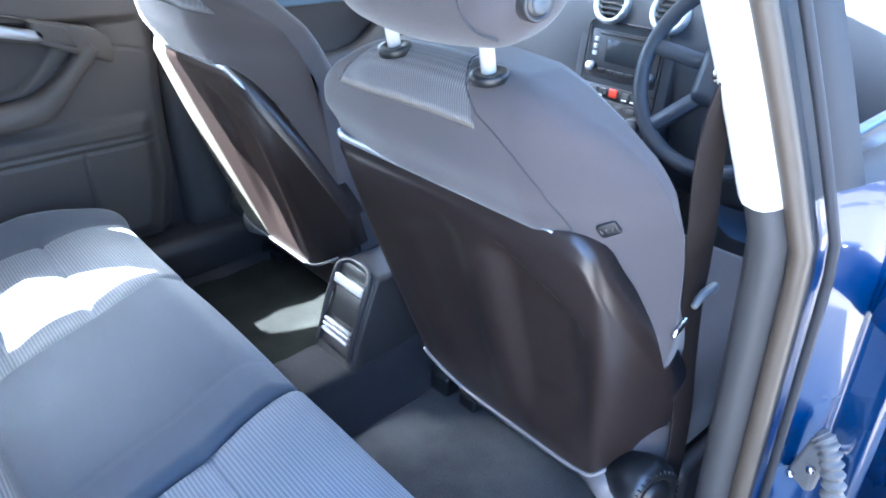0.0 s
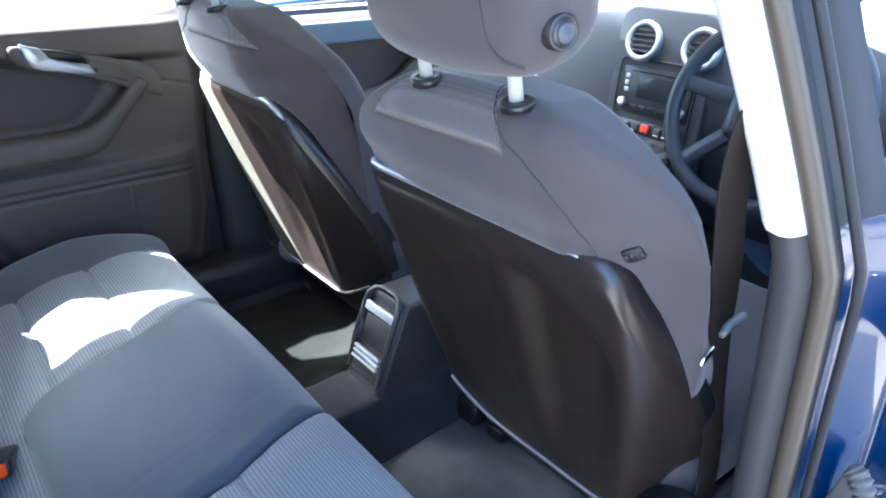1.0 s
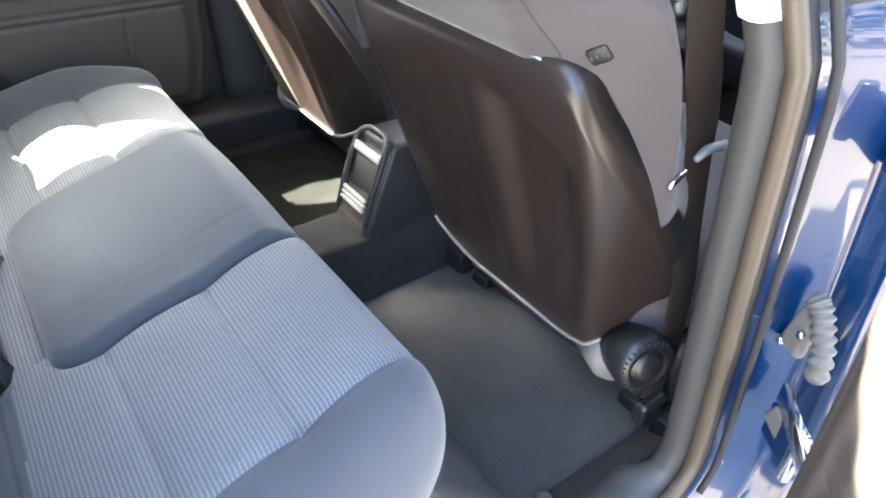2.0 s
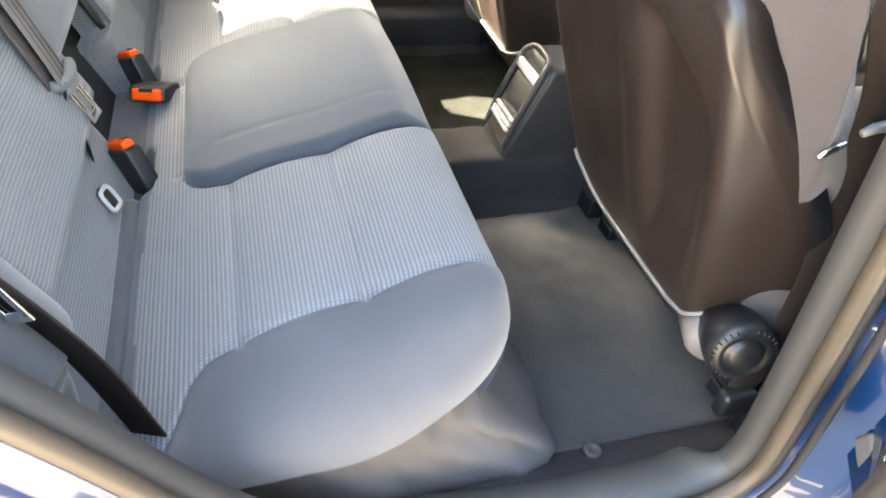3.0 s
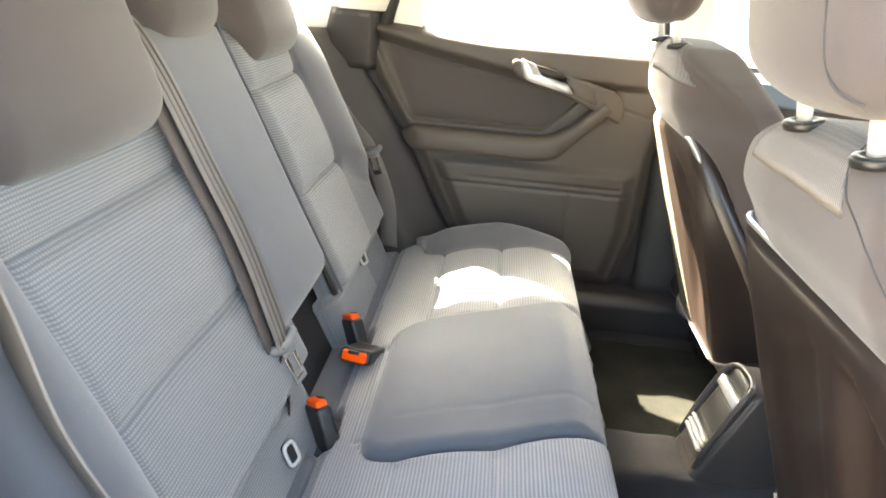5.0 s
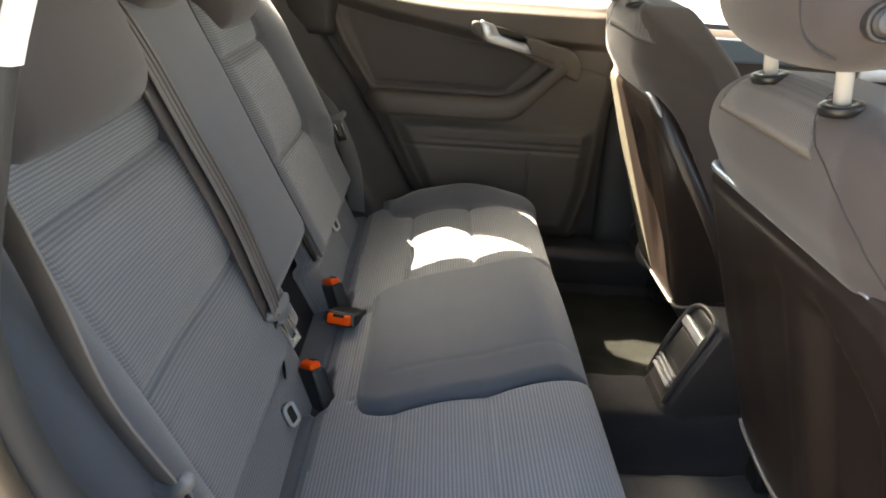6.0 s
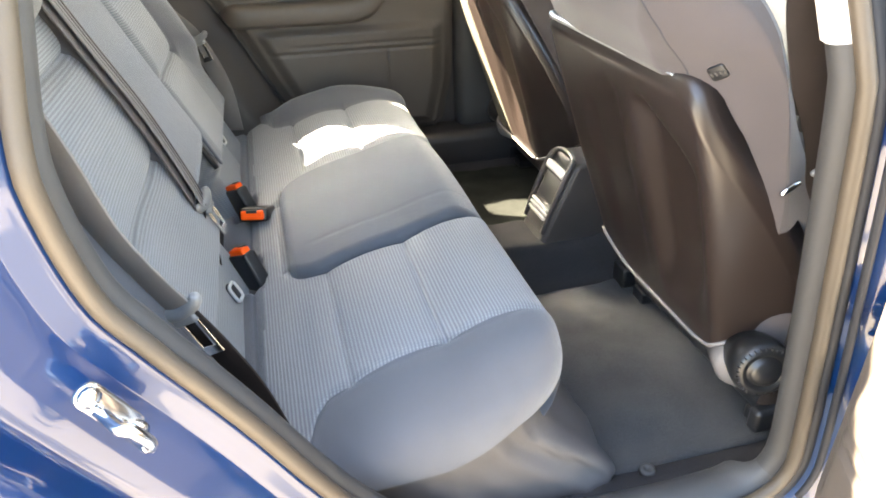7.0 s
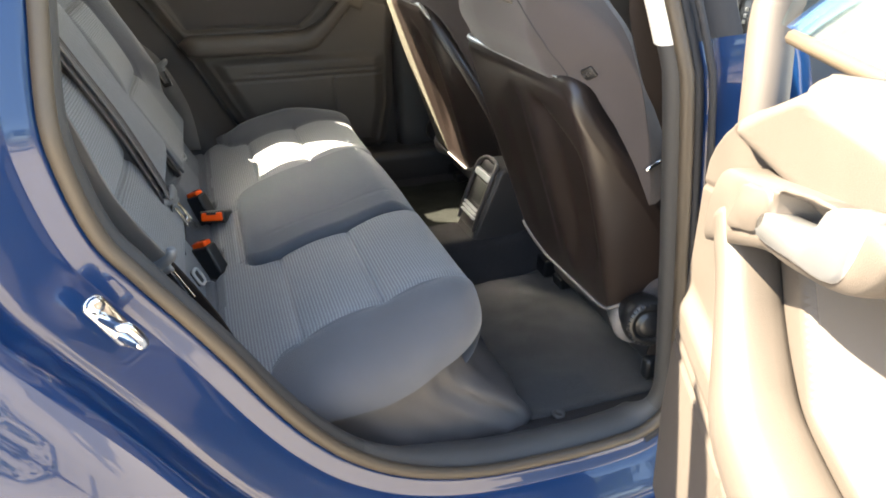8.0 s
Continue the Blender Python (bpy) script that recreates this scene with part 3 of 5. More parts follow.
REAR_EDGE = [(0.440, 0.42), (0.49, 0.455), (0.582, 0.51), (0.764, 0.60), (0.944, 0.72), (1.02, 0.755), (1.06, 0.765)]


def crease(u):
    """The lower edge of the padded shoulder under the window."""
    return line_at([(0.0, 0.968), (0.20, 0.972), (0.35, 0.979), (0.57, 1.016), (0.72, 1.050), (0.80, 1.062)], u)


def sill_top(u):
    return 1.060 + 0.022 * ease(0.40, 0.72, u)


def door_trim(door, place, reach=0.0):
    """The inner side of a rear door. place(u, w, z): u back from its front edge, w into the car."""
    def front_of(z):
        return line_at(FRONT_EDGE, z if reach else min(z, 0.90)) - reach

    def rear_of(z):
        return line_at(REAR_EDGE, min(z, 1.06))

    def insert_front(z):
        return 0.290 - 0.95 * max(0.0, z - 0.845)

    def lining(a, b):
        z = 0.445 + (1.062 - 0.445) * b
        uf, ur = front_of(z), rear_of(z)
        u = uf + (ur - uf) * a
        z += (sill_top(u) - 1.062 - (0.030 * (1 - ease(0.02, 0.28, u)) if reach else 0.0)) * ease(0.6, 1.0, b)
        edge = min(u - uf, ur - u, (z - 0.445) * 1.5)
        w = 0.016 * ease(0, 0.030, edge) - 0.016
        c = crease(u)
        w += 0.024 * ease(c - 0.010, c + 0.014, z) * ease(0.0, 0.09, u - uf) - 0.034 * ease(sill_top(u) - 0.022, sill_top(u), z)
        inset = ease(0.842, 0.852, z) * (1 - ease(c - 0.016, c - 0.006, z)) * ease(-0.010, 0.004, u - insert_front(z)) * ease(0.030, 0.046, ur - u)
        w -= 0.012 * inset
        w += 0.015 * (1 - ease(0.742, 0.768, z)) * ease(0.03, 0.07, edge)
        w -= 0.005 * math.exp(-((z - 0.698) / 0.0035) ** 2) * ease(0.03, 0.05, edge) * (1 - ease(0.52, 0.56, u))
        w -= 0.0035 * math.exp(-((z - 0.715) / 0.003) ** 2) * ease(0.03, 0.05, edge) * (1 - ease(0.44, 0.48, u))
        w -= 0.004 * math.exp(-((u - 0.200) / 0.0030) ** 2) * ease(0.50, 0.53, z) * (1 - ease(0.690, 0.698, z))
        w -= 0.004 * math.exp(-((z - 0.878 - 0.25 * (u + 0.06)) / 0.0022) ** 2) * (1 - ease(0.09, 0.11, u))
        return place(u, w, z)
    lining_part = part("lining", thick_sheet(lining, 150, 150, Vector(place(0, -0.02, 0)) - Vector(place(0, 0, 0))), DOORTRIM, door, "dark grained door lining")

    def insert(a, b):
        zm = 0.850 + 0.19 * b
        u0 = insert_front(zm) + 0.004
        u1 = rear_of(0.850 + 0.12 * b) - 0.046
        u = u0 + (u1 - u0) * a
        z = 0.850 + (crease(u) - 0.017 - 0.850) * b
        edge = min(a, 1 - a, b, 1 - b)
        return place(u, -0.0118 + 0.004 * ease(0, 0.06, edge), z)
    part("insert", sheet(insert, 40, 20), DOORSOFT, door, "dark woven door insert")
    arm = smooth_line([(0.640, 0.812), (0.60, 0.810), (0.50, 0.809), (0.40, 0.808), (0.32, 0.808), (0.268, 0.814), (0.235, 0.834), (0.200, 0.864), (0.168, 0.896), (0.138, 0.928)], 6)
    n = len(arm)
    rings = []
    for i, q in enumerate(arm):
        t = i / (n - 1)
        thick = 0.031 * ease(-0.02, 0.12, t) * (1 - 0.36 * ease(0.55, 0.8, t))
        deep = (0.062 - 0.014 * ease(0.5, 0.9, t)) * ease(-0.03, 0.15, t)
        a = arm[min(i + 1, n - 1)] - arm[max(i - 1, 0)]
        a.normalize()
        nu, nz = -a.y, a.x
        ring = []
        for k in range(18):
            g = 2 * math.pi * k / 18
            c, d = math.cos(g), math.sin(g)
            c = abs(c) ** 0.7 * (1 if c > 0 else -1)
            d = abs(d) ** 0.7 * (1 if d > 0 else -1)
            ring.append(place(q.x + nu * thick * d, -0.004 + deep * 0.5 + deep * 0.5 * c, q.y + nz * thick * d))
        rings.append(ring)
    part("armrest", loft(rings), DOORTRIM, door, "padded dark armrest and pull")

    def plate(points, w0, w1, inset=0.003):
        """A raised plate with a rounded rim."""
        pts = [Vector((u, z, 0)) for u, z in points]
        mid = sum(pts, Vector()) / len(pts)
        rows = []
        for pull, w in ((0.0, w0), (0.0, w1 - 0.004), (0.3 * inset, w1 - 0.0012), (inset, w1)):
            rows.append([place(*(lambda q: (q.x, w, q.y))(p + (mid - p).normalized() * pull)) for p in pts])
        return loft(rows)

    rim = smooth_line([(u, z, 0) for u, z in ((0.104, 0.890), (0.099, 0.915), (0.107, 0.942), (0.128, 0.963), (0.170, 0.974), (0.250, 0.994), (0.330, 1.011), (0.368, 1.019), (0.380, 1.010), (0.374, 0.990), (0.352, 0.974), (0.300, 0.958), (0.236, 0.941), (0.172, 0.915), (0.130, 0.897))], 4, True)
    rim_mid, cup_mid = Vector((0.235, 0.957, 0)), Vector((0.290, 0.987, 0))
    cup = []
    for p in rim:
        dx, dy = p.x - cup_mid.x, p.y - cup_mid.y
        g = math.atan2((dy - 0.25 * dx) * 2.4, dx)
        cx, cy = abs(math.cos(g)) ** 0.55 * (1 if math.cos(g) > 0 else -1) * 0.046, abs(math.sin(g)) ** 0.55 * (1 if math.sin(g) > 0 else -1) * 0.0165
        cup.append(cup_mid + Vector((cx, cy + 0.25 * cx, 0)))
    rows = []
    for shape, mid, pull, w in ((rim, rim_mid, 0.0, -0.012), (rim, rim_mid, 0.0, 0.032), (rim, rim_mid, 0.0015, 0.037), (rim, rim_mid, 0.005, 0.040), (cup, cup_mid, -0.002, 0.041), (cup, cup_mid, 0.0, 0.038), (cup, cup_mid, 0.004, 0.006)):
        rows.append([place(*(lambda q, w=w: (q.x, w, q.y))(p + (mid - p).normalized() * pull)) for p in shape])
    bezel = part("handle_bezel", loft(rows), DOORTRIM, door, "dark handle surround with a finger recess")
    blade = smooth_line([(u, z, 0) for u, z in ((0.228, 0.950), (0.285, 0.960), (0.330, 0.970), (0.350, 0.984), (0.358, 1.020), (0.340, 1.016), (0.322, 1.010), (0.310, 0.992), (0.270, 0.979), (0.230, 0.968))], 3, True)
    part("handle_lever", plate([(q.x, q.y) for q in blade], 0.026, 0.0435, 0.004), LEVER, bezel, "satin silver door lever")
    switch = smooth_line([(u, z, 0) for u, z in ((0.168, 0.930), (0.195, 0.938), (0.224, 0.949), (0.240, 0.965), (0.238, 0.985), (0.210, 0.979), (0.184, 0.971), (0.174, 0.950))], 3, True)
    part("switch_plate", plate([(q.x, q.y) for q in switch], 0.036, 0.0435), DOORTRIM, bezel, "dark switch plate")
    return lining_part


def on_left(u, w, z):
    return -0.690 + w, 0.222 - u, z


left_door = thing("rear_door", (-0.76, -0.15, 0.44), "closed rear door with dark lining and silver handle", "car door", "rear doors")
door_trim(left_door, on_left)
# The frame's unseen top runs low to narrow the sun on the far seat.
part("window_frame", tube(smooth_line([(-0.70, 0.23, 1.05), (-0.69, 0.20, 1.14), (-0.650, 0.175, 1.27), (-0.615, 0.130, 1.362), (-0.606, 0.0, 1.375), (-0.606, -0.16, 1.372), (-0.622, -0.31, 1.345), (-0.660, -0.42, 1.22), (-0.690, -0.462, 1.12), (-0.705, -0.478, 1.06)], 6), 0.026, 10), BLACK, left_door, "black window frame")

EU, EW, HINGE = Vector((0.903, -0.43, 0)), Vector((-0.43, -0.903, 0)), Vector((0.928, 0.132, 0))


def on_right(u, w, z):
    p = HINGE + EU * u + EW * w
    return p.x, p.y, z + 0.012


right_door = thing("rear_door", (1.2, 0.15, 0.40), "rear door standing wide open, lining in full sun", "car door", "rear doors")
door_trim(right_door, on_right, 0.082)


def door_skin(a, b):
    z = 0.30 + 0.70 * b
    uf, ur = -0.030, line_at([(0.30, 0.40), (0.44, 0.47), (0.582, 0.56), (0.764, 0.66), (0.944, 0.78), (1.06, 0.83)], z)
    return on_right(uf + (ur - uf) * a, -0.125 - 0.02 * math.sin(math.pi * b), z)


part("outer_skin", thick_sheet(door_skin, 24, 20, tuple(EW * 0.02)), PAINT, right_door, "glossy blue door skin")


def door_edge(a, b):
    z = 0.33 + 0.58 * b
    return on_right(-0.040 + 0.030 * a + 0.02 * ease(0.9, 1.02, z) , -0.12 + 0.095 * a, z)


part("door_edge", sheet(door_edge, 6, 16), PAINT, right_door, "blue painted door edge")
part("lower_shell", thick_sheet(lambda a, b: on_right(0.02 + 0.37 * a + 0.03 * b, -0.10 + 0.075 * b, 0.315 + 0.135 * b), 16, 6, tuple(EW * -0.02)), GREYPLASTIC, right_door, "plain grey lower door edge")
frame_line = [on_right(u, -0.045 + 0.30 * -max(0, z - 1.05) * 0.9, z) for u, z in ((-0.030, 0.88), (-0.060, 0.98), (-0.088, 1.06), (-0.092, 1.12), (-0.062, 1.24), (0.010, 1.365), (0.12, 1.40), (0.28, 1.405), (0.46, 1.40), (0.64, 1.34), (0.74, 1.18), (0.775, 1.075))]
part("window_frame", tube(smooth_line(frame_line, 6), 0.024, 12), DOORTRIM, right_door, "dark window frame")
part("waist_seal", tube([on_right(0.02 + 0.73 * k / 12, -0.03, 1.050) for k in range(13)], 0.007, 8), RUBBER, right_door, "dark rubber waist seal")
glass_pane = part("window_pane", sheet(lambda a, b: on_right(-0.060 + 0.045 * b + 0.805 * a, -0.045 - 0.27 * 0.33 * b, 1.05 + 0.34 * b), 6, 6), PANE_GREEN, right_door, "green tinted door glass")
glass_pane.visible_shadow = False

# The closed front doors.
def front_door(side):
    ob = thing("front_door", (side * 0.78, 0.85, 0.35), "closed front door with dark lining and blue skin", "car door", "front doors")
    part("outer_skin", thick_sheet(lambda a, b: (side * (0.855 + 0.02 * math.sin(math.pi * b)), 0.415 + 1.02 * a, 0.25 + 0.75 * b), 20, 14, (-side * 0.02, 0, 0)), PAINT, ob)
    part("lining", thick_sheet(lambda a, b: (side * (0.70 - 0.035 * ease(0.75, 0.95, b) + 0.03 * ease(0.95, 1, b)), 0.38 + 0.98 * a, 0.40 + 0.63 * b), 30, 30, (side * 0.02, 0, 0)), DOORTRIM, ob)
    # Added band; its colour paints the sky light along the door top.
    part("skylit_band", block(0.008, 0.45, 0.028, 0.007, 6, Matrix.Translation((side * 0.668, 0.87, 0.988))), SKYLIT_TOP, ob, "grey-blue band with sky light put into its colour")
    arm = smooth_line([(0.42, 0.80), (0.6, 0.80), (0.75, 0.81), (0.85, 0.87), (0.95, 0.94)], 6)
    part("armrest", tube([(side * 0.665, q.x, q.y) for q in arm], 0.035, 12), DOORTRIM, ob)
    bez = part("handle_bezel", slab(rounded(0.26, 0.09, 0.03), 0.02, facing((side * 0.655, 0.90, 0.965), (-side, 0, 0))), DOORTRIM, ob)
    part("handle_lever", slab(rounded(0.15, 0.03, 0.012), 0.015, facing((side * 0.640, 0.88, 0.955), (-side, 0, 0.2))), SATIN, bez, "satin silver door lever")
    return ob


front_door(-1)
front_door(1)

# ---- front seats ----
def front_seat(cx, cy, cz, out, sharp):
    """A front seat; out is +1 where the door side is +x. cx, cy, cz shift it from the driver's own place."""
    s = thing("front_seat", (cx, cy + 0.62, 0.33), "front seat in grey cloth with a hard dark plastic back shell", "car seat", "front seats")

    def back_y(z):
        return cy + 0.150 + (0.935 + cz - z) * 0.34

    TOP, LOW = 0.935 + cz, 0.475 + cz
    def shell_top(q):
        """The upper edge of the shell falls away in a wide curve at its corners."""
        reach = 0.145 if q > 0 else 0.145 + 0.105 * sharp
        t = max(0.0, abs(q) - reach) / 0.135
        return TOP - 0.30 * t ** 2.1

    def wider(q):
        return 1.0 if sharp else (1.08 if q > 0 else 0.97)

    def shell_point(a, b):
        """a across from the inner to the outer side, b up."""
        q = 0.562 * a - 0.281
        low = LOW + 0.075 * (max(0.0, abs(q) - 0.11) / 0.17) ** 2
        z = low + (shell_top(q) - low) * b
        h = (z - LOW) / (TOP - LOW)
        across = q if q < 0.18 or not sharp else 0.18 + (q - 0.18) * 0.58
        dx = across * (1 - (0.25 if sharp and q > 0 else 0.16) * (1 - ease(-0.2, 0.75, h))) * wider(q)
        start, steep = (0.222, 0.9) if q < 0 and sharp else ((0.180, 1.50) if q > 0 and sharp else ((0.140, 1.25) if q > 0 else (0.150, 0.9)))
        wide = 0.055 if start > 0.16 else 0.105
        f = max(0.0, min(1.0, (abs(q) - start) / wide))
        y = back_y(z) + steep * (wide * (f ** 3 - f ** 4 / 2) + max(0.0, abs(q) - start - wide))
        # a hollow for each knee, with a spine between them; its upper end slants down outwards
        k = abs(q)
        top = TOP - 0.045 - 0.55 * max(0.0, k - 0.05)
        knee = ease(0.010, 0.050, k) * (1 - ease(0.125, 0.182, k)) * ease(LOW + 0.02, LOW + 0.16, z) * (1 - ease(top - 0.040, top, z))
        y += knee * (0.026 if sharp and q > 0 else (0.008 if sharp else (0.012 if q < 0 else 0.0)))
        y += 0.012 * ease(0.95, 1.0, b)
        return Vector((cx + out * dx, y, z))

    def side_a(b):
        """How far out the hard shell reaches; past it the far seat has sunlight painted on."""
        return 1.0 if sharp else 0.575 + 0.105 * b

    part("back_shell", thick_sheet(lambda a, b: shell_point(a * side_a(b), b), 72, 56, (0, 0.030, 0.006)), PANEL, s, "glossy dark brown plastic back shell")
    # The sunlit edge of the shell, lightened by colour.
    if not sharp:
        part("sun_strip", thick_sheet(lambda a, b: shell_point(side_a(b) + (1 - side_a(b)) * a, b), 16, 56, (0, 0.030, 0.006)), SUNSTRIP, s, "backrest side with sunlight put into its pale colour")
    a0 = 0.005 if sharp else 0.16
    part("shell_trim", tube([shell_point(a0 + (0.74 - a0) * k / 50, 0.985) + Vector((0, -0.002, 0.004)) for k in range(51)], [0.0015 + 0.004 * ease(0, 0.03, k / 50) * (1 - ease(0.60, 0.96, k / 50)) for k in range(51)], 8), SATIN, s, "satin silver trim strip")
    part("shell_lip", tube([shell_point(k / 60, 0.0) + Vector((0, -0.001, -0.002)) for k in range(4, 57)], 0.0034, 8), LIP, s, "pale lower lip of the shell")

    # the padded backrest in front of the shell
    def back_pad(p):
        b = (p.z + 0.325) / 0.65
        z = 0.445 + cz + 0.65 * b
        if p.x > 0:
            half = line_at([(0, 0.17), (0.2, 0.190), (0.35, 0.208), (0.5, 0.226), (0.65, 0.234), (0.70, 0.236), (0.76, 0.236), (0.837, 0.226), (0.895, 0.206), (0.948, 0.179), (0.986, 0.146), (1.0, 0.118)], b)
        else:
            half = line_at([(0, 0.20), (0.2, 0.235), (0.5, 0.268), (0.70, 0.294), (0.76, 0.294), (0.82, 0.288), (0.87, 0.272), (0.91, 0.249), (0.95, 0.213), (0.98, 0.170), (1.0, 0.135)], b)
        x = p.x / 0.28 * half * wider(p.x)
        crown = 0.012 * (abs(x) / 0.15) ** 2 * ease(0.85, 1.0, b)
        edge = shell_top(p.x / 0.28 * 0.281)
        behind = 0.062 * (1 - ease(edge - 0.060, edge + 0.004, z))
        flank = max(0.0, abs(x) - 0.105) / 0.15
        chamfer = (0.120 if x > 0 else 0.085) * flank ** 1.5 * (1.0 if x > 0 else 1 - 0.75 * sharp)
        back = p.y * (1 - 0.20 * ease(0.80, 1.0, b)) * (0.72 if p.y > 0 else 1.0)
        if p.x > 0:
            x *= 1 - 0.28 * max(0.0, p.y / 0.095) * ease(0.35, 0.7, b)
        y = back_y(z) + 0.095 + back - 0.012 * ease(0.76, 0.84, b) * max(0.0, -p.y / 0.095) - 0.03 * max(0.0, p.y / 0.095) * ease(0.5, 0.9, b)
        if p.y < 0:
            y += (behind + chamfer * (0.95 - 0.4 * behind / 0.062)) * (-p.y / 0.095)
        else:
            y += 0.016 * ease(0.55, 1.0, abs(x) / max(half, 0.01)) * p.y / 0.095
        return Vector((cx + out * x, y, z - crown))
    part("backrest", block(0.28, 0.095, 0.325, 0.045, 54, None, back_pad, 6), CLOTH_FRONT, s, "grey cloth backrest")

    def over_top(px, t, lift=0.0):
        """A point on the pad's back (t from 0, low) and over its upper edge (t to 1)."""
        if t < 0.7:
            p, n = Vector((px, -0.095, 0.28 - 0.22 * (1 - t / 0.7))), Vector((0, -1, 0))
        else:
            g = (t - 0.7) / 0.3 * math.pi / 2
            n = Vector((0, -math.cos(g), math.sin(g)))
            p = Vector((px, -0.05, 0.28)) + n * 0.045
        return back_pad(p) + n * lift
    curve = [(0.0, 0.180), (0.35, 0.180), (0.50, 0.168), (0.60, 0.148), (0.66, 0.122), (0.70, 0.095), (0.80, 0.080), (1.0, 0.074)]
    part("seam", tube([over_top(line_at(curve, k / 60), k / 60, 0.0002) for k in range(61)], 0.0010, 6), SEAMLINE, s, "dark stitched seam")
    part("top_strip", thick_sheet(lambda u, v: over_top(-0.205 + 0.290 * u, 0.655 + 0.345 * v, 0.0006), 40, 8, (0, 0, -0.003)), DOTTED, s, "dotted cloth strip")
    for k, dx in enumerate((-0.071, 0.071)):
        at = Vector((cx + dx, cy + 0.118, 1.098 + cz))
        up = Vector((0, -0.20, 0.98))
        part("post_collar", lathe([(0.0185, -0.016), (0.0190, -0.0095), (0.0180, -0.0078), (0.0150, -0.0070), (0.0115, -0.0070), (0.0105, -0.0078), (0.0, -0.0078)], facing(at, up, (0, 1, 0))), BLACK, s, "black headrest collar")
        part("headrest_post", lathe([(0.0075, -0.01), (0.0075, 0.14)], facing(at, up, (0, 1, 0)), 14), POST, s, "chrome headrest post")

    def rest_warp(p):
        t = p.z / 0.105
        y = p.y * (1.0 + 0.10 * t) + 0.020 * (p.x / 0.14) ** 2
        x = p.x * (1 - 0.06 * t * t)
        return Vector((x, y, p.z + 0.010 * (p.x / 0.14) ** 2))
    hm = Matrix.Translation((cx + 0.020 * out, cy + 0.082, 1.218 + cz)) @ pose(0, 0, 0, 8, 0, 0)
    rest = part("headrest", block(0.135, 0.054, 0.101, 0.046, 12, hm, rest_warp, 6), CLOTH_FRONT, s, "grey cloth headrest")
    disc = facing(Vector((cx + out * 0.1545, cy + 0.084, 1.166 + cz)), (out * 1, -0.16, 0.02))
    side_seam = smooth_line([(0.080, -0.0542, 0.082), (0.080, -0.0542, 0.03), (0.081, -0.0542, -0.03), (0.086, -0.0535, -0.060), (0.098, -0.0505, -0.078), (0.112, -0.040, -0.088)], 8)
    part("seam", tube([hm @ rest_warp(Vector((out * q.x, q.y, q.z))) for q in side_seam], 0.0009, 6), SEAMLINE, rest, "dark stitched seam")
    button = part("headrest_button", lathe([(0.0150, -0.02), (0.0155, 0.0), (0.0145, 0.0015), (0.0120, 0.001), (0.0110, -0.001), (0.0105, -0.001), (0.0098, 0.0015), (0.006, 0.002), (0.0, 0.002)], disc), DARK, rest, "dark round headrest release")

    part("button_cap", lathe([(0.0088, 0.0), (0.0088, 0.0035), (0.0070, 0.0048), (0.0, 0.0050)], disc), DIMGREY, button, "grey raised button cap")

    # seat cushion and base
    def cushion(p):
        return Vector((cx + p.x * (1 + 0.06 * p.y / 0.27), cy + 0.62 + p.y, 0.53 + cz + p.z + 0.05 * p.y + 0.02 * (p.x / 0.26) ** 2))
    part("cushion", block(0.222, 0.28, 0.075, 0.055, 12, None, cushion), CLOTH_FRONT, s, "grey cloth seat cushion")
    part("seat_base", block(0.225, 0.22, 0.055, 0.02, 5, Matrix.Translation((cx, cy + 0.60, 0.415 + cz))), DARK, s)
    for dx in (-0.19, 0.19):
        rail = part("seat_rail", block(0.022, 0.28, 0.014, 0.005, 4, Matrix.Translation((cx + dx, cy + 0.66, 0.352))), BLACK, s, "black seat rail")
        part("rail_end", block(0.026, 0.024, 0.024, 0.007, 3, Matrix.Translation((cx + dx * 1.38, cy + 0.395, 0.360))), BLACK, rail, "black plastic rail end cap")
    side = part("side_cover", block(0.018, 0.19, 0.06, 0.016, 5, Matrix.Translation((cx + out * 0.222, cy + 0.60, 0.425 + cz))), DARK, s, "dark plastic side cover")
    hinge = facing(Vector((cx + out * 0.180, cy + 0.345, 0.470 + cz)), (out, -0.35, 0))
    part("hinge_cover", lathe([(0.046, -0.06), (0.048, 0.0), (0.042, 0.010), (0.0, 0.012)], hinge), LIP, s, "grey recliner hinge cover")
    knob = facing(Vector((cx + out * 0.218, cy + 0.335, 0.498 + cz)), (out, -0.28, 0.12))
    dial = [(0.038, -0.05), (0.045, -0.010), (0.046, 0.006), (0.042, 0.016), (0.036, 0.021), (0.030, 0.022), (0.027, 0.017), (0.025, 0.017), (0.022, 0.023), (0.016, 0.026), (0.0, 0.027)]
    wheel = part("recliner_knob", lathe(dial, knob, 36), BLACK, s, "black round recliner knob")
    for k in range(30):
        a = 2 * math.pi * k / 30
        m = knob @ pose(0.0385 * math.cos(a), 0.0385 * math.sin(a), 0.013, 0, 0, math.degrees(a))
        part("grip_rib", block(0.0032, 0.0011, 0.0070, 0.0008, 1, m, None, 1), BLACK, wheel)
    spot = Vector((0.218, -0.095, 0.176))
    at, e1, e2 = back_pad(spot), back_pad(spot + Vector((0.01, 0, 0))), back_pad(spot + Vector((0, 0, 0.01)))
    normal = (e1 - at).cross(e2 - at).normalized()
    if normal.y > 0:
        normal = -normal
    tag = facing(at + normal * 0.003, normal, (0, -0.34, 0.94)) @ pose(0, 0, 0, 0, 0, 20 * out)
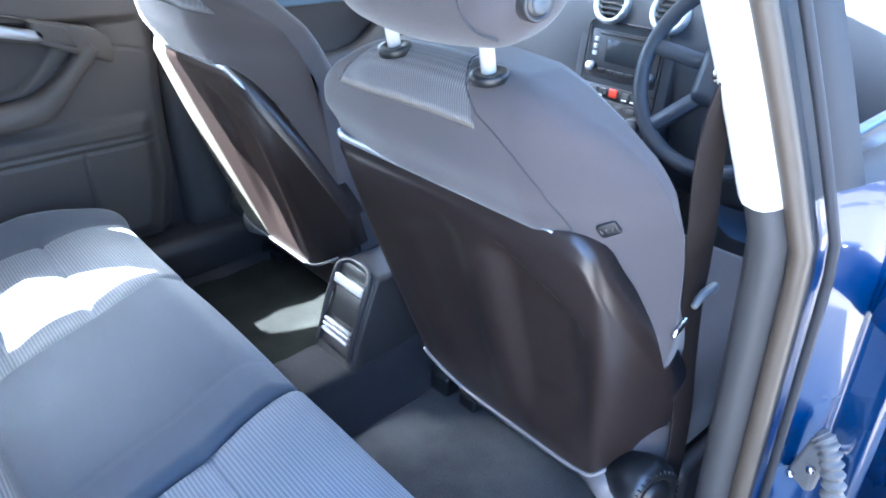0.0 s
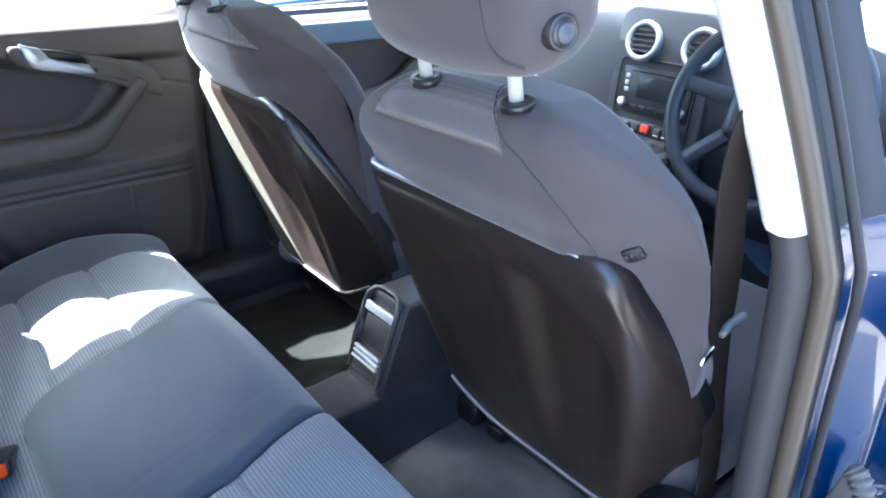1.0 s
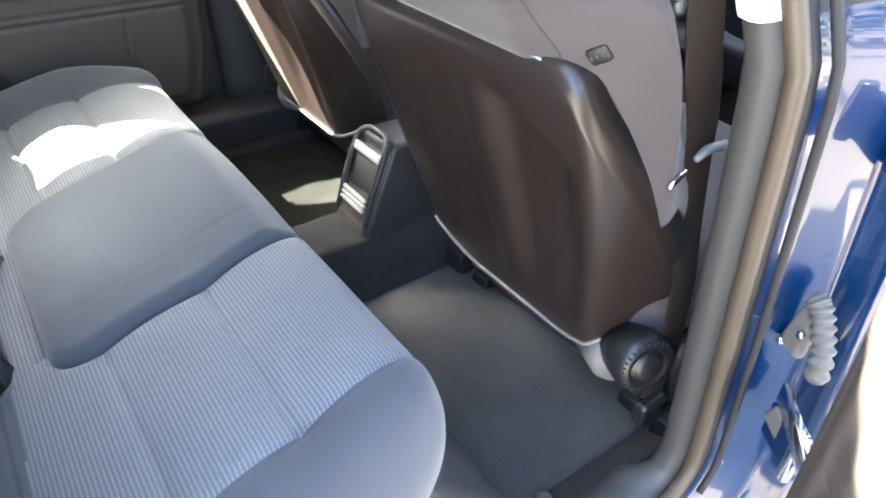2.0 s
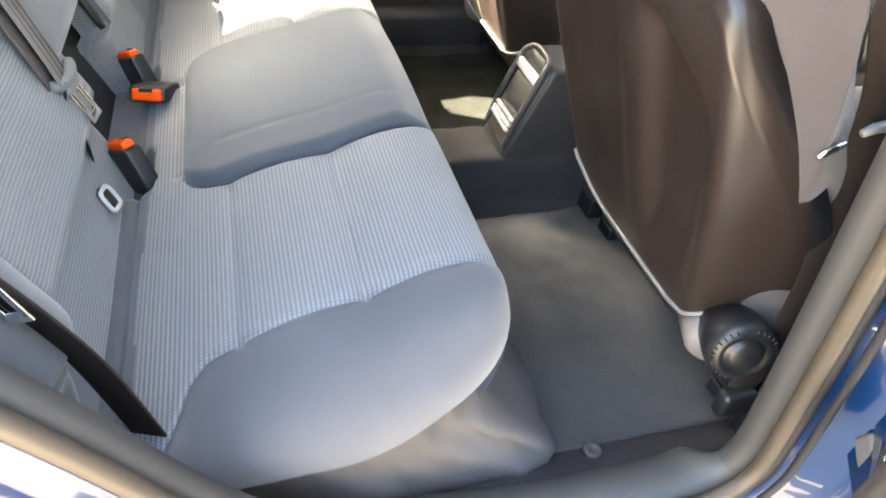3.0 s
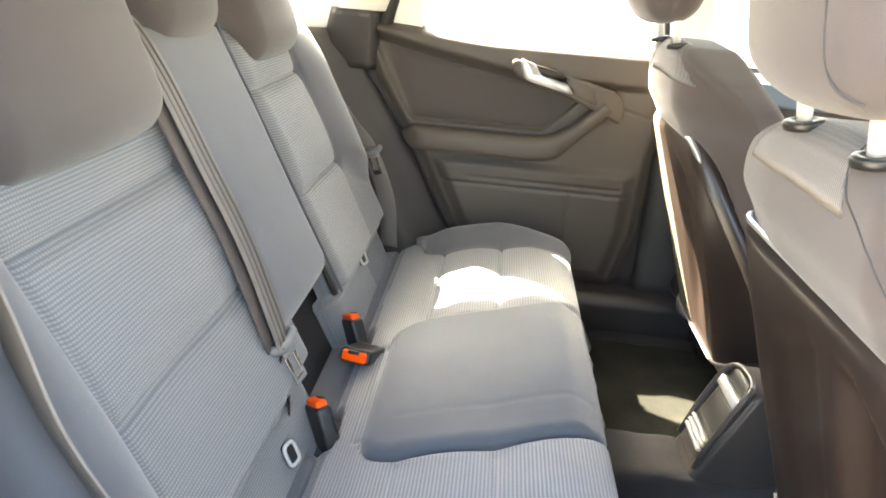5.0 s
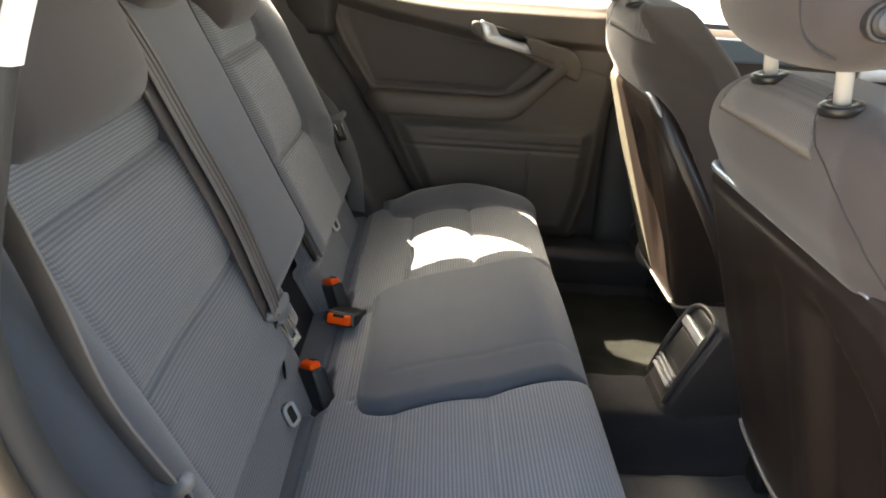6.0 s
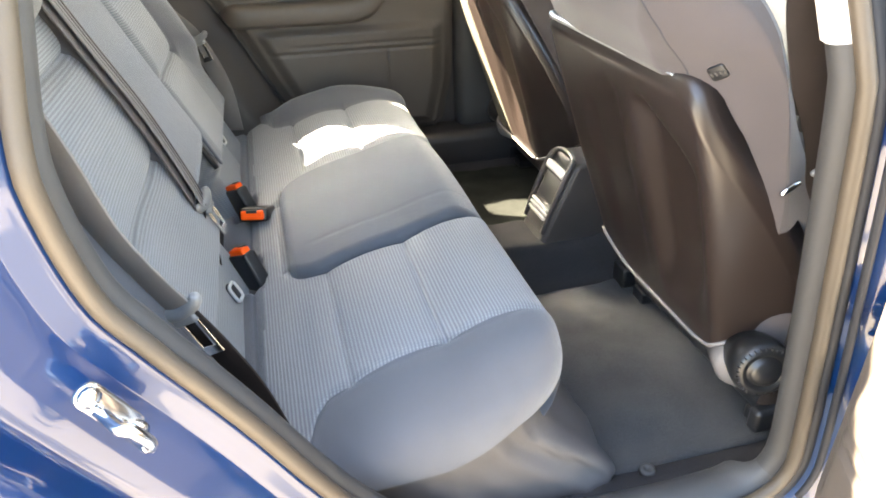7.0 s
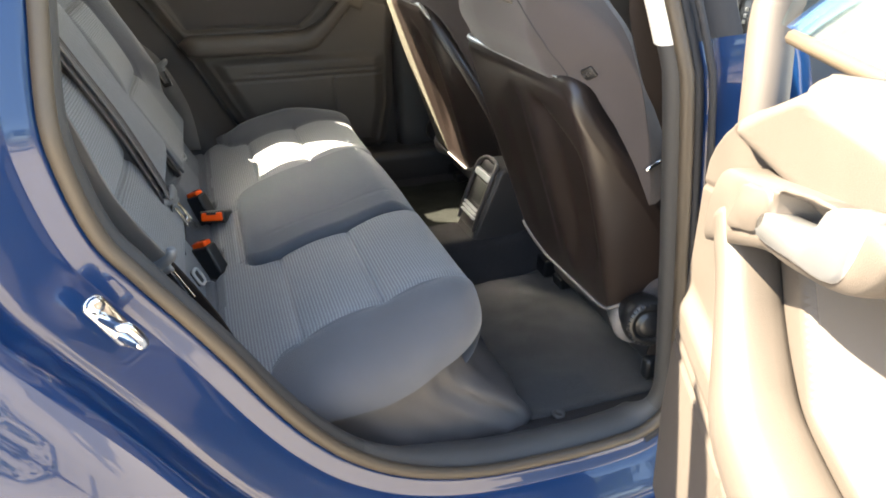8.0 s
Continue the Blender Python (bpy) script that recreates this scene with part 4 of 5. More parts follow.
    lab = part("airbag_tag", slab(rounded(0.022, 0.019, 0.004), 0.005, tag, 0.0015), BLACK, s, "small dark woven tag")
    for k in range(4):
        part("tag_mark", slab(rounded(0.003, 0.006, 0.001, 2), 0.001, tag @ pose(-0.0082 + 0.0055 * k, 0, 0.0008), 0.0004, 1), DARK, lab)
    return s


front_seat(0.377, 0.0, 0.0, 1, 1.0)
front_seat(-0.377, 0.010, 0.02, -1, 0.0)

# ---- rear bench ----
bench = thing("rear_bench", (0, -0.25, 0.33), "rear bench in grey corded cloth with a plain raised middle seat", "car seat")
PROFILE = [(-0.020, 0.500), (0.004, 0.508), (0.022, 0.524), (0.034, 0.556), (0.026, 0.588), (-0.005, 0.605), (-0.06, 0.604), (-0.133, 0.592), (-0.20, 0.578), (-0.27, 0.558), (-0.35, 0.528), (-0.43, 0.497), (-0.47, 0.490)]
PLINE = smooth_line([(y, z, 0) for y, z in PROFILE], 10)
SEAM = 0.70


def seam_x(y):
    """Where the corded middle meets the plain bolster."""
    return line_at([(-0.40, 0.660), (-0.355, 0.645), (-0.338, 0.615), (-0.322, 0.562), (-0.304, 0.540), (-0.27, 0.530), (-0.20, 0.524), (-0.13, 0.517), (-0.016, 0.496), (0.04, 0.490)], y)


def middle_edges(y):
    """The two sides of the raised middle cushion; its rear corners are round."""
    rear = min(1.0, max(0.0, (y + 0.333) / 0.058))
    pull = 0.058 * (1 - math.sqrt(1 - (1 - rear) ** 2))
    near = line_at([(-0.33, 0.232), (-0.28, 0.232), (-0.14, 0.225), (0.03, 0.184)], y)
    far = line_at([(-0.33, -0.158), (-0.20, -0.168), (-0.14, -0.174), (0.03, -0.222)], y)
    return far + pull, near - pull


def hollow(x, y, x0, x1, y0, y1):
    """1 inside a soft-edged box, 0 outside it."""
    return ease(x0 - 0.012, x0 + 0.012, x) * (1 - ease(x1 - 0.012, x1 + 0.012, x)) * ease(y0 - 0.010, y0 + 0.010, y) * (1 - ease(y1 - 0.010, y1 + 0.010, y))


def side_x(y):
    """The rounded outer side of the cushion."""
    return 0.498 + 0.156 * math.sqrt(max(0.0, 1 - (max(0.0, y + 0.17) / 0.212) ** 2))


def under_z(y):
    return line_at([(-0.47, 0.474), (-0.30, 0.478), (-0.17, 0.486), (-0.12, 0.500), (-0.07, 0.520), (0.0, 0.530), (0.034, 0.534)], y)


def top_z(y):
    return line_at(sorted((p.x, p.y) for p in PLINE[45:]), y)


def cushion_point(u, v):
    k = v * (len(PLINE) - 1)
    i = min(int(k), len(PLINE) - 2)
    q = PLINE[i] + (PLINE[i + 1] - PLINE[i]) * (k - i)
    y, z = q.x, q.y
    a = abs(u)
    xs = seam_x(y)
    xo = max(side_x(y), xs + 0.004)
    w = max(0.0, (a - SEAM) / (1 - SEAM))
    x = a / SEAM * xs
    if w > 0:
        g = w * math.pi / 2
        x = xs + (xo - xs) * math.sin(g) ** 0.9
        zb = under_z(y)
        if z > zb:
            z = zb + (z - zb) * math.cos(g) ** 0.75
        z += (0.008 * ease(0.56, 0.60, z) * ease(-0.40, -0.25, y) if u > 0 else 0.050 * ease(0.47, 0.51, z) * (1 - 0.55 * ease(-0.16, 0.0, y)) * ease(-0.43, -0.25, y)) * math.sin(min(1, w * 1.6) * math.pi)
    if w == 0 and (z > 0.5 or y < -0.1):
        far, near = middle_edges(y)
        beside = (x - near) if u > 0 else (x + far)               # how far outside the middle cushion
        open_part = ease(-0.005, 0.02, beside) if y > -0.335 else 1.0
        for ys in (-0.133, -0.270):
            z -= open_part * (0.006 * math.exp(-((y - ys) / 0.0035) ** 2) + 0.004 * math.exp(-((y - ys) / 0.014) ** 2))
        z -= 0.008 * math.exp(-((y + 0.397) / 0.0045) ** 2) + 0.004 * math.exp(-((y + 0.397) / 0.016) ** 2)
        z -= 0.005 * math.exp(-((x - xs) / 0.0045) ** 2)
        if y > -0.345:
            z -= 0.007 * (1 - ease(-0.016, 0.006, beside)) + 0.009 * math.exp(-(beside / 0.0065) ** 2)
        z += 0.005 * math.sin((y + 0.133) / 0.137 * math.pi) ** 2 * (-0.27 < y < 0) * open_part
        sx = x if u > 0 else -x
        z -= 0.040 * hollow(sx, y, 0.085, 0.176, -0.425, -0.381) + 0.040 * hollow(sx, y, -0.19, -0.105, -0.425, -0.381)
    z += 0.0025 * noise.noise((u * 5, y * 7, 3.0))
    return Vector((x * (1 if u > 0 else -1), y, z))


us = sorted(set([round(k / 110, 6) * SEAM for k in range(-110, 111)] + [s * (SEAM + (1 - SEAM) * k / 22) for k in range(1, 23) for s in (-1, 1)]))
nv = 250
verts = [cushion_point(u, j / nv) for j in range(nv + 1) for u in us]
W = len(us)
faces, kinds = [], []
for j in range(nv):
    for i in range(W - 1):
        faces.append((j * W + i, j * W + i + 1, (j + 1) * W + i + 1, (j + 1) * W + i))
        a = abs(us[i] + us[i + 1]) / 2
        kinds.append(1 if a > SEAM or verts[j * W + i].z < 0.515 else 0)
part("seat_cushion", (verts, faces, kinds), [RIB_Y, CLOTH], bench, "grey corded seat cushion with plain bolsters")


def middle_warp(p):
    y = p.y - 0.150
    far, near = middle_edges(y)
    front = ease(-0.05, 0.035, y)
    f = p.x / 0.20
    z = top_z(max(-0.33, min(y, -0.01))) + 0.0145 - 0.045 + p.z - 0.035 * front ** 2 * (p.z > 0)
    x = (far + near) / 2 + (near - far) / 2 * f
    if p.z > 0:
        z += 0.006 * (1 - f ** 2) - 0.0009 * math.exp(-((near - 0.074 - x) / 0.004) ** 2) * ease(-0.30, -0.27, y)
    return Vector((x, y, z + 0.002 * noise.noise((x * 8, y * 8, 5))))


part("middle_cushion", block(0.20, 0.182, 0.045, 0.016, 70, None, middle_warp, 8), CLOTH_MIDDLE, bench, "plain dark grey middle cushion")


def piped(w, ahead=0.0):
    """A sewn line along the near bolster, at a share w of the way from its seam to its under edge."""
    return [cushion_point(SEAM + (1 - SEAM) * w, 0.36 + 0.50 * k / 60) + Vector((ahead, 0, 0)) for k in range(61)]


part("seam", tube(piped(0.995, -0.006), 0.0028, 6), SEAMLINE, bench, "dark lower edge of the cushion cover")
def base_warp(p):
    """The felt covered base swells towards the floor and lies in soft folds at its corner."""
    low = ease(0.09, -0.09, p.z)
    y = p.y + 0.098 * low ** 1.3 * ease(-0.1, 0.2, p.y) + 0.004 + 0.012 * noise.noise((p.x * 9, 2, p.z * 6)) + 0.010 * noise.noise((p.x * 22, 5, p.z * 5))
    x = p.x * (1 - 0.035 * (1 - low) * ease(0.1, 0.25, p.y)) + 0.010 * noise.noise((p.y * 9, 1, p.z * 6)) + 0.009 * noise.noise((p.y * 26 + p.z * 9, 7, p.z * 5)) + 0.004 * noise.noise((p.y * 55 - p.z * 20, 3, p.z * 12))
    corner = ease(0.14, 0.24, p.y) * ease(0.50, 0.60, p.x)
    x -= 0.02 * corner * (1 - low)
    y -= 0.02 * corner * (1 - low)
    top = top_z(max(-0.46, min(-0.02, p.y - 0.235))) - 0.03 - 0.42
    return Vector((x, y, min(p.z, top) if p.z > 0 else p.z))


part("bench_base", block(0.640, 0.265, 0.110, 0.050, 40, Matrix.Translation((0, -0.250, 0.425)), base_warp, 6), PLINTH, bench, "grey felt covered bench base")

# backrest
LEANB = 0.475


def rest_base(z):
    return -0.507 - (z - 0.65) * LEANB


def rest_point(x, z, h):
    n = Vector((0, 1, LEANB)).normalized()
    return Vector((x, rest_base(z), z)) + n * h


def backrest(x0, x1, bol, seams, foot, name, label):
    """One outer half of the backrest, from the middle x0 to the door side x1; bol is where its bolster begins, foot where it ends below."""
    cols = [x0 + (bol - x0) * i / 70 for i in range(71)] + [bol + (x1 - bol) * i / 30 for i in range(1, 31)]
    rows = [0.47 + (1.075 - 0.47) * j / 170 for j in range(171)]
    vs, fs, ks = [], [], []
    for z in rows:
        for x in cols:
            edge = min(abs(x - x0), abs(x1 - x) * 0.8, (1.075 - z) * 0.8)
            h = 0.055 * (1 - (1 - min(1, edge / 0.05)) ** 2) ** 0.5
            w = max(0.0, (abs(x) - abs(bol)) / abs(x1 - bol))
            low = foot - 0.10 * w                                 # the bolster's rounded lower end
            h += 0.034 * math.sin(math.pi * min(1, w * 1.15)) ** 0.8 * (w > 0) * ease(low - 0.01, low + 0.05, z) * (1 - 0.5 * ease(0.95, 1.05, z))
            inside = 1 - ease(0.0, 0.02, w)
            h -= 0.010 * math.exp(-((z - 0.592) / 0.006) ** 2) + 0.036 * (1 - ease(0.565, 0.602, z))
            for zs in seams:
                h -= inside * (0.005 * math.exp(-((z - zs) / 0.0045) ** 2) + 0.004 * math.exp(-((z - zs) / 0.015) ** 2))
            h -= 0.005 * math.exp(-((abs(x) - abs(bol)) / 0.005) ** 2) * ease(low - 0.02, low + 0.02, z)
            h += 0.006 * math.sin(math.pi * max(0.0, min(1.0, (z - seams[0]) / (seams[1] - seams[0])))) * inside
            h += 0.003 * noise.noise((x * 6, z * 6, 1.0))
            vs.append(rest_point(x, z, h))
    n = len(cols)
    for j in range(len(rows) - 1):
        for i in range(n - 1):
            fs.append((j * n + i, j * n + i + 1, (j + 1) * n + i + 1, (j + 1) * n + i))
            ks.append(1 if abs(cols[i] + cols[i + 1]) / 2 > abs(bol) else 0)
    return part(name, (vs, fs, ks), [RIB_X, CLOTH], bench, label)


backrest(0.06, 0.665, 0.508, (0.750, 0.918), 0.56, "backrest", "grey corded backrest with a plain bolster")
backrest(-0.132, -0.625, -0.415, (0.775, 0.960), 0.76, "backrest", "grey corded backrest with a plain bolster")
part("backrest_shell", thick_sheet(lambda a, b: rest_point(-0.665 + 1.33 * a, 0.46 + 0.61 * b, -0.02), 12, 8, (0, -0.08, -0.03)), CARPET, bench, "dark carpeted rear of the backrest")


def middle_rest(p):
    z = 0.868 + p.z
    return rest_point(0.036 + p.x, z, 0.024 + p.y - 0.004 * (p.x / 0.16) ** 2 + 0.002 * noise.noise((p.x * 7, z * 7, 2)))


part("middle_backrest", block(0.158, 0.045, 0.215, 0.034, 30, None, middle_rest, 6), CLOTH, bench, "plain grey middle backrest pad")
part("split_gap", tube([rest_point(-0.127, 0.60 + 0.47 * k / 30, 0.040) for k in range(31)], 0.006, 8), BLACK, bench, "dark gap of the split backrest")
part("split_piping", tube([rest_point(-0.134, 0.60 + 0.47 * k / 30, 0.052) for k in range(31)], 0.0035, 8), CLOTH, bench, "piped edge of the split backrest")


def rear_headrest(cx, wide, z0, tall):
    def shape(p):
        t = (p.z / tall + 1) / 2
        q = rest_point(cx + p.x * (0.93 + 0.12 * t), z0 + tall * 2 * t, 0.045 + p.y - 0.02 * (p.x / wide) ** 2)
        return q + Vector((0, 0.012 * t, 0.006 * (p.x / wide) ** 2))
    return part("headrest", block(wide, 0.058, tall, 0.045, 12, None, shape, 6), CLOTH_FRONT, bench, "grey cloth saddle headrest")


rear_headrest(0.330, 0.172, 0.962, 0.115)
rear_headrest(0.004, 0.116, 1.050, 0.085)
rear_headrest(-0.315, 0.140, 0.995, 0.105)


def isofix(x, z):
    m = facing(rest_point(x, z, 0.016), (0.25, 0.85, 0.45))
    rim = part("isofix_frame", tube([m @ Vector((0.0130 * a, 0.0175 * b, 0.012)) for a, b in rounded(1.8, 1.8, 0.5)], 0.0032, 8, True), PALEGREY, bench, "pale grey child seat anchor frame")
    part("isofix_slot", slab(rounded(0.022, 0.033, 0.006), 0.010, m @ pose(0, 0, 0.012)), BLACK, rim, "dark anchor slot")


isofix(0.228, 0.525)
isofix(-0.385, 0.575)


# ---- belts and buckles ----
def buckle(at, ahead, across, label):
    b = thing("seat_belt_buckle", at, label, "belt buckle", "rear belt buckles")
    m = facing(at, ahead, across)
    part("housing", block(0.0135, 0.029, 0.040, 0.006, 3, m @ pose(0, 0, -0.040)), BLACK, b, "black plastic housing")
    button = part("button", block(0.0095, 0.023, 0.007, 0.004, 3, m @ pose(0, 0, 0.002)), ORANGE, b, "orange release button")
    part("slot", block(0.0030, 0.0105, 0.004, 0.001, 1, m @ pose(-0.0075, 0, 0.0065)), BLACK, button, "dark tongue slot")
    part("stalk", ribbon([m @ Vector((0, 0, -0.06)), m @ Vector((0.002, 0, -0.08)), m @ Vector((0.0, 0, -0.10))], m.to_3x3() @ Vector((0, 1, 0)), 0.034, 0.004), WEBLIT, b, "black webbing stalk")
    return b


buckle(Vector((0.134, -0.412, 0.556)), (-0.22, -0.30, 0.80), (0.76, 0.64, -0.05), "black belt buckle with an orange button, standing in the seat crease")
buckle(Vector((-0.152, -0.421, 0.556)), (-0.22, -0.30, 0.80), (0.76, 0.60, -0.10), "black belt buckle with an orange button, standing in the seat crease")
buckle(Vector((-0.034, -0.388, 0.545)), (0.88, -0.20, 0.36), (0.30, 0.95, 0.04), "black belt buckle with an orange button, lying on the seat")


def tongue(thing_ob, at, ahead, across, grip_mat=GREYPLASTIC):
    """A belt tongue: grey grip with a steel blade."""
    m = facing(at, ahead, across)
    wings = smooth_line([(0, -0.031, -0.012), (0, -0.022, -0.004), (0, 0, 0.002), (0, 0.022, -0.004), (0, 0.031, -0.012)], 5)
    grip = part("tongue_grip", tube([m @ q for q in wings], [0.0045 + 0.0045 * math.sin(math.pi * k / (len(wings) - 1)) ** 0.6 for k in range(len(wings))], 12), grip_mat, thing_ob, "plastic tongue grip")
    part("tongue_neck", block(0.0065, 0.017, 0.010, 0.005, 3, m @ pose(0, 0, 0.006)), grip_mat, grip)
    for dx in (-0.0105, 0.0105):
        part("tongue_blade", block(0.0018, 0.0035, 0.022, 0.001, 2, m @ pose(0, dx, 0.034)), CHROME, grip, "steel tongue blade")
    part("tongue_tip", block(0.0018, 0.014, 0.006, 0.0015, 2, m @ pose(0, 0, 0.055)), CHROME, grip, "steel tongue tip")


mid_belt = thing("seat_belt", rest_point(0.16, 0.70, 0.10), "dark grey middle seat belt hanging down the backrest", "seat belt", "rear seat belts")
tong = Vector((0.172, -0.452, 0.684))
line = smooth_line([rest_point(0.160, 1.11, 0.03), rest_point(0.160, 1.085, 0.066), rest_point(0.160, 1.02, 0.078), rest_point(0.160, 0.90, 0.078), rest_point(0.162, 0.80, 0.078), tong + Vector((0.0, -0.014, 0.045)), tong], 8)
part("webbing", ribbon(line, (1, 0.05, 0), 0.052), WEB, mid_belt, "dark ribbed webbing")
for dx in (-0.014, 0.0, 0.014):
    part("stripe", ribbon([p + Vector((dx, 0.0014, 0.0006)) for p in line], (1, 0.05, 0), 0.004, 0.0016), WEB_SHADE_STRIPE, mid_belt, "dark woven stripe")
# The second strand lies in shadow; its browner tone paints that shade.
part("webbing", ribbon([p + Vector((0.030 - 0.006 * ease(0.6, 1.0, k / len(line)), -0.007, 0.0)) for k, p in enumerate(line[:-4])] + [tong + Vector((0.014, -0.012, 0.010))], (1, 0.05, 0.0), 0.040), WEB_SHADE_STRIPE, mid_belt, "dark ribbed webbing")
tongue(mid_belt, tong + Vector((0, 0.002, -0.004)), (0.0, 0.42, -0.90), (0.90, -0.34, 0.18))
part("webbing", ribbon(smooth_line([tong, tong + Vector((0.002, -0.006, -0.045)), Vector((0.165, -0.448, 0.59)), Vector((0.150, -0.452, 0.515))], 6), (1, 0.3, 0), 0.036), WEBLIT, mid_belt, "darker lower webbing")

side_belt = thing("seat_belt", (0.62, -0.46, 0.52), "dark seat belt beside the pillar with grey tongue", "seat belt", "rear seat belts")
st = Vector((0.600, -0.446, 0.755))
part("webbing", ribbon(smooth_line([(0.575, -0.62, 1.20), (0.595, -0.53, 0.97), (0.600, -0.495, 0.85), st], 8), (0.5, 0.8, 0.3), 0.047), WEB, side_belt, "dark webbing")
tongue(side_belt, st, (0.15, 0.42, -0.85), (0.4, 0.9, 0.2))
part("webbing", ribbon(smooth_line([st, (0.600, -0.420, 0.705), (0.600, -0.391, 0.636), (0.602, -0.366, 0.545), (0.605, -0.355, 0.500)], 8), (0.5, 0.8, 0.3), 0.044), WEBLIT, side_belt, "darker lower webbing")

far_belt = thing("seat_belt", (-0.64, -0.44, 0.52), "dark seat belt running down beside the far door", "seat belt", "rear seat belts")
part("webbing", ribbon(smooth_line([(-0.60, -0.66, 1.03), (-0.615, -0.60, 0.925), (-0.620, -0.535, 0.834), (-0.620, -0.484, 0.772), (-0.622, -0.437, 0.650), (-0.624, -0.424, 0.52)], 8), (0.35, 0.9, 0.2), 0.047), WEB, far_belt, "dark webbing")
tongue(far_belt, Vector((-0.614, -0.478, 0.772)), (0, 0.3, -0.9), (0.4, 0.9, 0.2))

front_belt = thing("seat_belt", (0.632, 0.315, 0.40), "dark front seat belt hanging beside the pillar", "seat belt")
part("webbing", ribbon(smooth_line([(0.675, 0.29, 1.22), (0.648, 0.212, 1.13), (0.632, 0.218, 1.05), (0.620, 0.260, 0.955), (0.605, 0.302, 0.90), (0.595, 0.333, 0.85), (0.590, 0.351, 0.80), (0.592, 0.370, 0.70), (0.598, 0.386, 0.60), (0.606, 0.380, 0.50), (0.616, 0.350, 0.43)], 8), (0.12, 0.99, 0), 0.041), WEBLIT, front_belt, "dark webbing")
part("belt_anchor", block(0.012, 0.026, 0.022, 0.008, 3, Matrix.Translation((0.620, 0.350, 0.412))), BLACK, front_belt, "black belt anchor cover")
part("tongue_grip", tube([(0.607 - 0.010 * k / 5, 0.318 + 0.070 * k / 5, 0.820 + 0.004 * math.sin(k)) for k in range(6)], [0.004, 0.0055, 0.006, 0.006, 0.0065, 0.005], 10), GREYPLASTIC, front_belt, "grey tongue grip")
part("tongue", tube([(0.609, 0.300 - 0.024 * k / 3, 0.812 - 0.014 * k / 3) for k in range(4)], [0.0035, 0.004, 0.004, 0.003], 8), CHROME, front_belt, "steel belt tongue")

part("mat_fixing", lathe([(0.0125, -0.006), (0.0125, 0.001), (0.010, 0.003), (0.006, 0.003), (0.005, 0.0015), (0.0, 0.0015)], Matrix.Translation((0.617, 0.158, 0.350)), 20), PILLAR, None, "round grey plastic fixing button in the carpet", category="fixing")
# striker on the pillar
striker = part("door_striker", slab(rounded(0.024, 0.078, 0.011), 0.006, facing((0.772, -0.482, 0.780), (0.75, 0.55, 0.0), (0, -0.5, 0.85))), CHROME, car, "bright steel door striker")
fm = facing((0.772, -0.482, 0.780), (0.75, 0.55, 0.0), (0, -0.5, 0.85))
part("striker_bar", tube(smooth_line([fm @ Vector(p) for p in ((-0.004, 0.017, 0), (-0.004, 0.017, 0.034), (0, 0.012, 0.042), (0, -0.012, 0.042), (-0.004, -0.017, 0.034), (-0.004, -0.017, 0))], 4), 0.0058, 10), CHROME, striker, "steel striker loop")
for dy in (-0.031, 0.031):
    part("striker_bolt", lathe([(0.009, 0), (0.009, 0.005), (0.005, 0.007), (0.0, 0.007)], fm @ pose(0, dy, 0), 12), CHROME, striker, "steel bolt")

# door hinge, check strap and wiring bellows between the pillar and the open door
bellows_line = smooth_line([(0.768, 0.336, 0.728), (0.779, 0.333, 0.720), (0.790, 0.329, 0.702), (0.800, 0.325, 0.678), (0.805, 0.322, 0.648)], 14)
part("wiring_bellows", tube(bellows_line, [0.0110 + 0.0020 * math.sin(k * 1.0) for k in range(len(bellows_line))], 14), BELLOWS, car, "grey corrugated wiring bellows")
plate_at = Matrix.Translation((0.770, 0.338, 0.692)) @ pose(0, 0, 0, 0, 8, -20)
bellows_plate = part("bellows_plate", block(0.017, 0.008, 0.042, 0.007, 6, plate_at, lambda p: Vector((p.x * (1 - 0.45 * (p.z + 0.042) / 0.084), p.y, p.z))), BELLOWS, car, "grey bellows plate")
part("wiring_clip", block(0.020, 0.008, 0.016, 0.006, 4, Matrix.Translation((0.791, 0.334, 0.555)) @ pose(0, 0, 0, 0, 25, -20)), BELLOWS, car, "grey wiring clip")
for dy in (-0.014, 0.014):
    part("plate_bolt", lathe([(0.0050, 0), (0.0050, 0.004), (0.003, 0.006), (0.0, 0.006)], plate_at @ pose(dy * 0.6, -0.008, -0.020 + dy, 90, 0, 0), 10), CHROME, bellows_plate, "steel bolt")
for z in (0.545, 0.90):
    h = part("hinge", block(0.030, 0.012, 0.026, 0.005, 3, Matrix.Translation((0.800, 0.335, z)) @ pose(0, 0, 0, 0, 0, -35)), PAINT, car, "blue painted hinge")
    part("hinge_pin", lathe([(0.008, -0.036), (0.009, -0.034), (0.009, 0.034), (0.008, 0.036)], Matrix.Translation((0.822, 0.312, z)), 14), CHROME, h, "steel hinge pin")
part("check_strap", ribbon([(0.775, 0.345, 0.59), (0.81, 0.31, 0.588), (0.85, 0.265, 0.585)], (0, 0, 1), 0.028, 0.006), CHROME, car, "steel door check strap")

# ---- centre console ----
console = thing("centre_console", (0, 0.5, 0.36), "dark centre console with rear air vents and a lit ashtray slot", "console")
def console_shape(p):
    """The rear end slopes forwards from its foot to its top."""
    z = 0.485 + p.z
    y = 0.60 + p.y + (0.014 + 0.42 * (z - 0.535)) * (1 - ease(0.25, 0.50, 0.60 + p.y))
    return Vector((p.x * (1 - 0.05 * (p.z + 0.108) / 0.216) - 0.030, y, z))


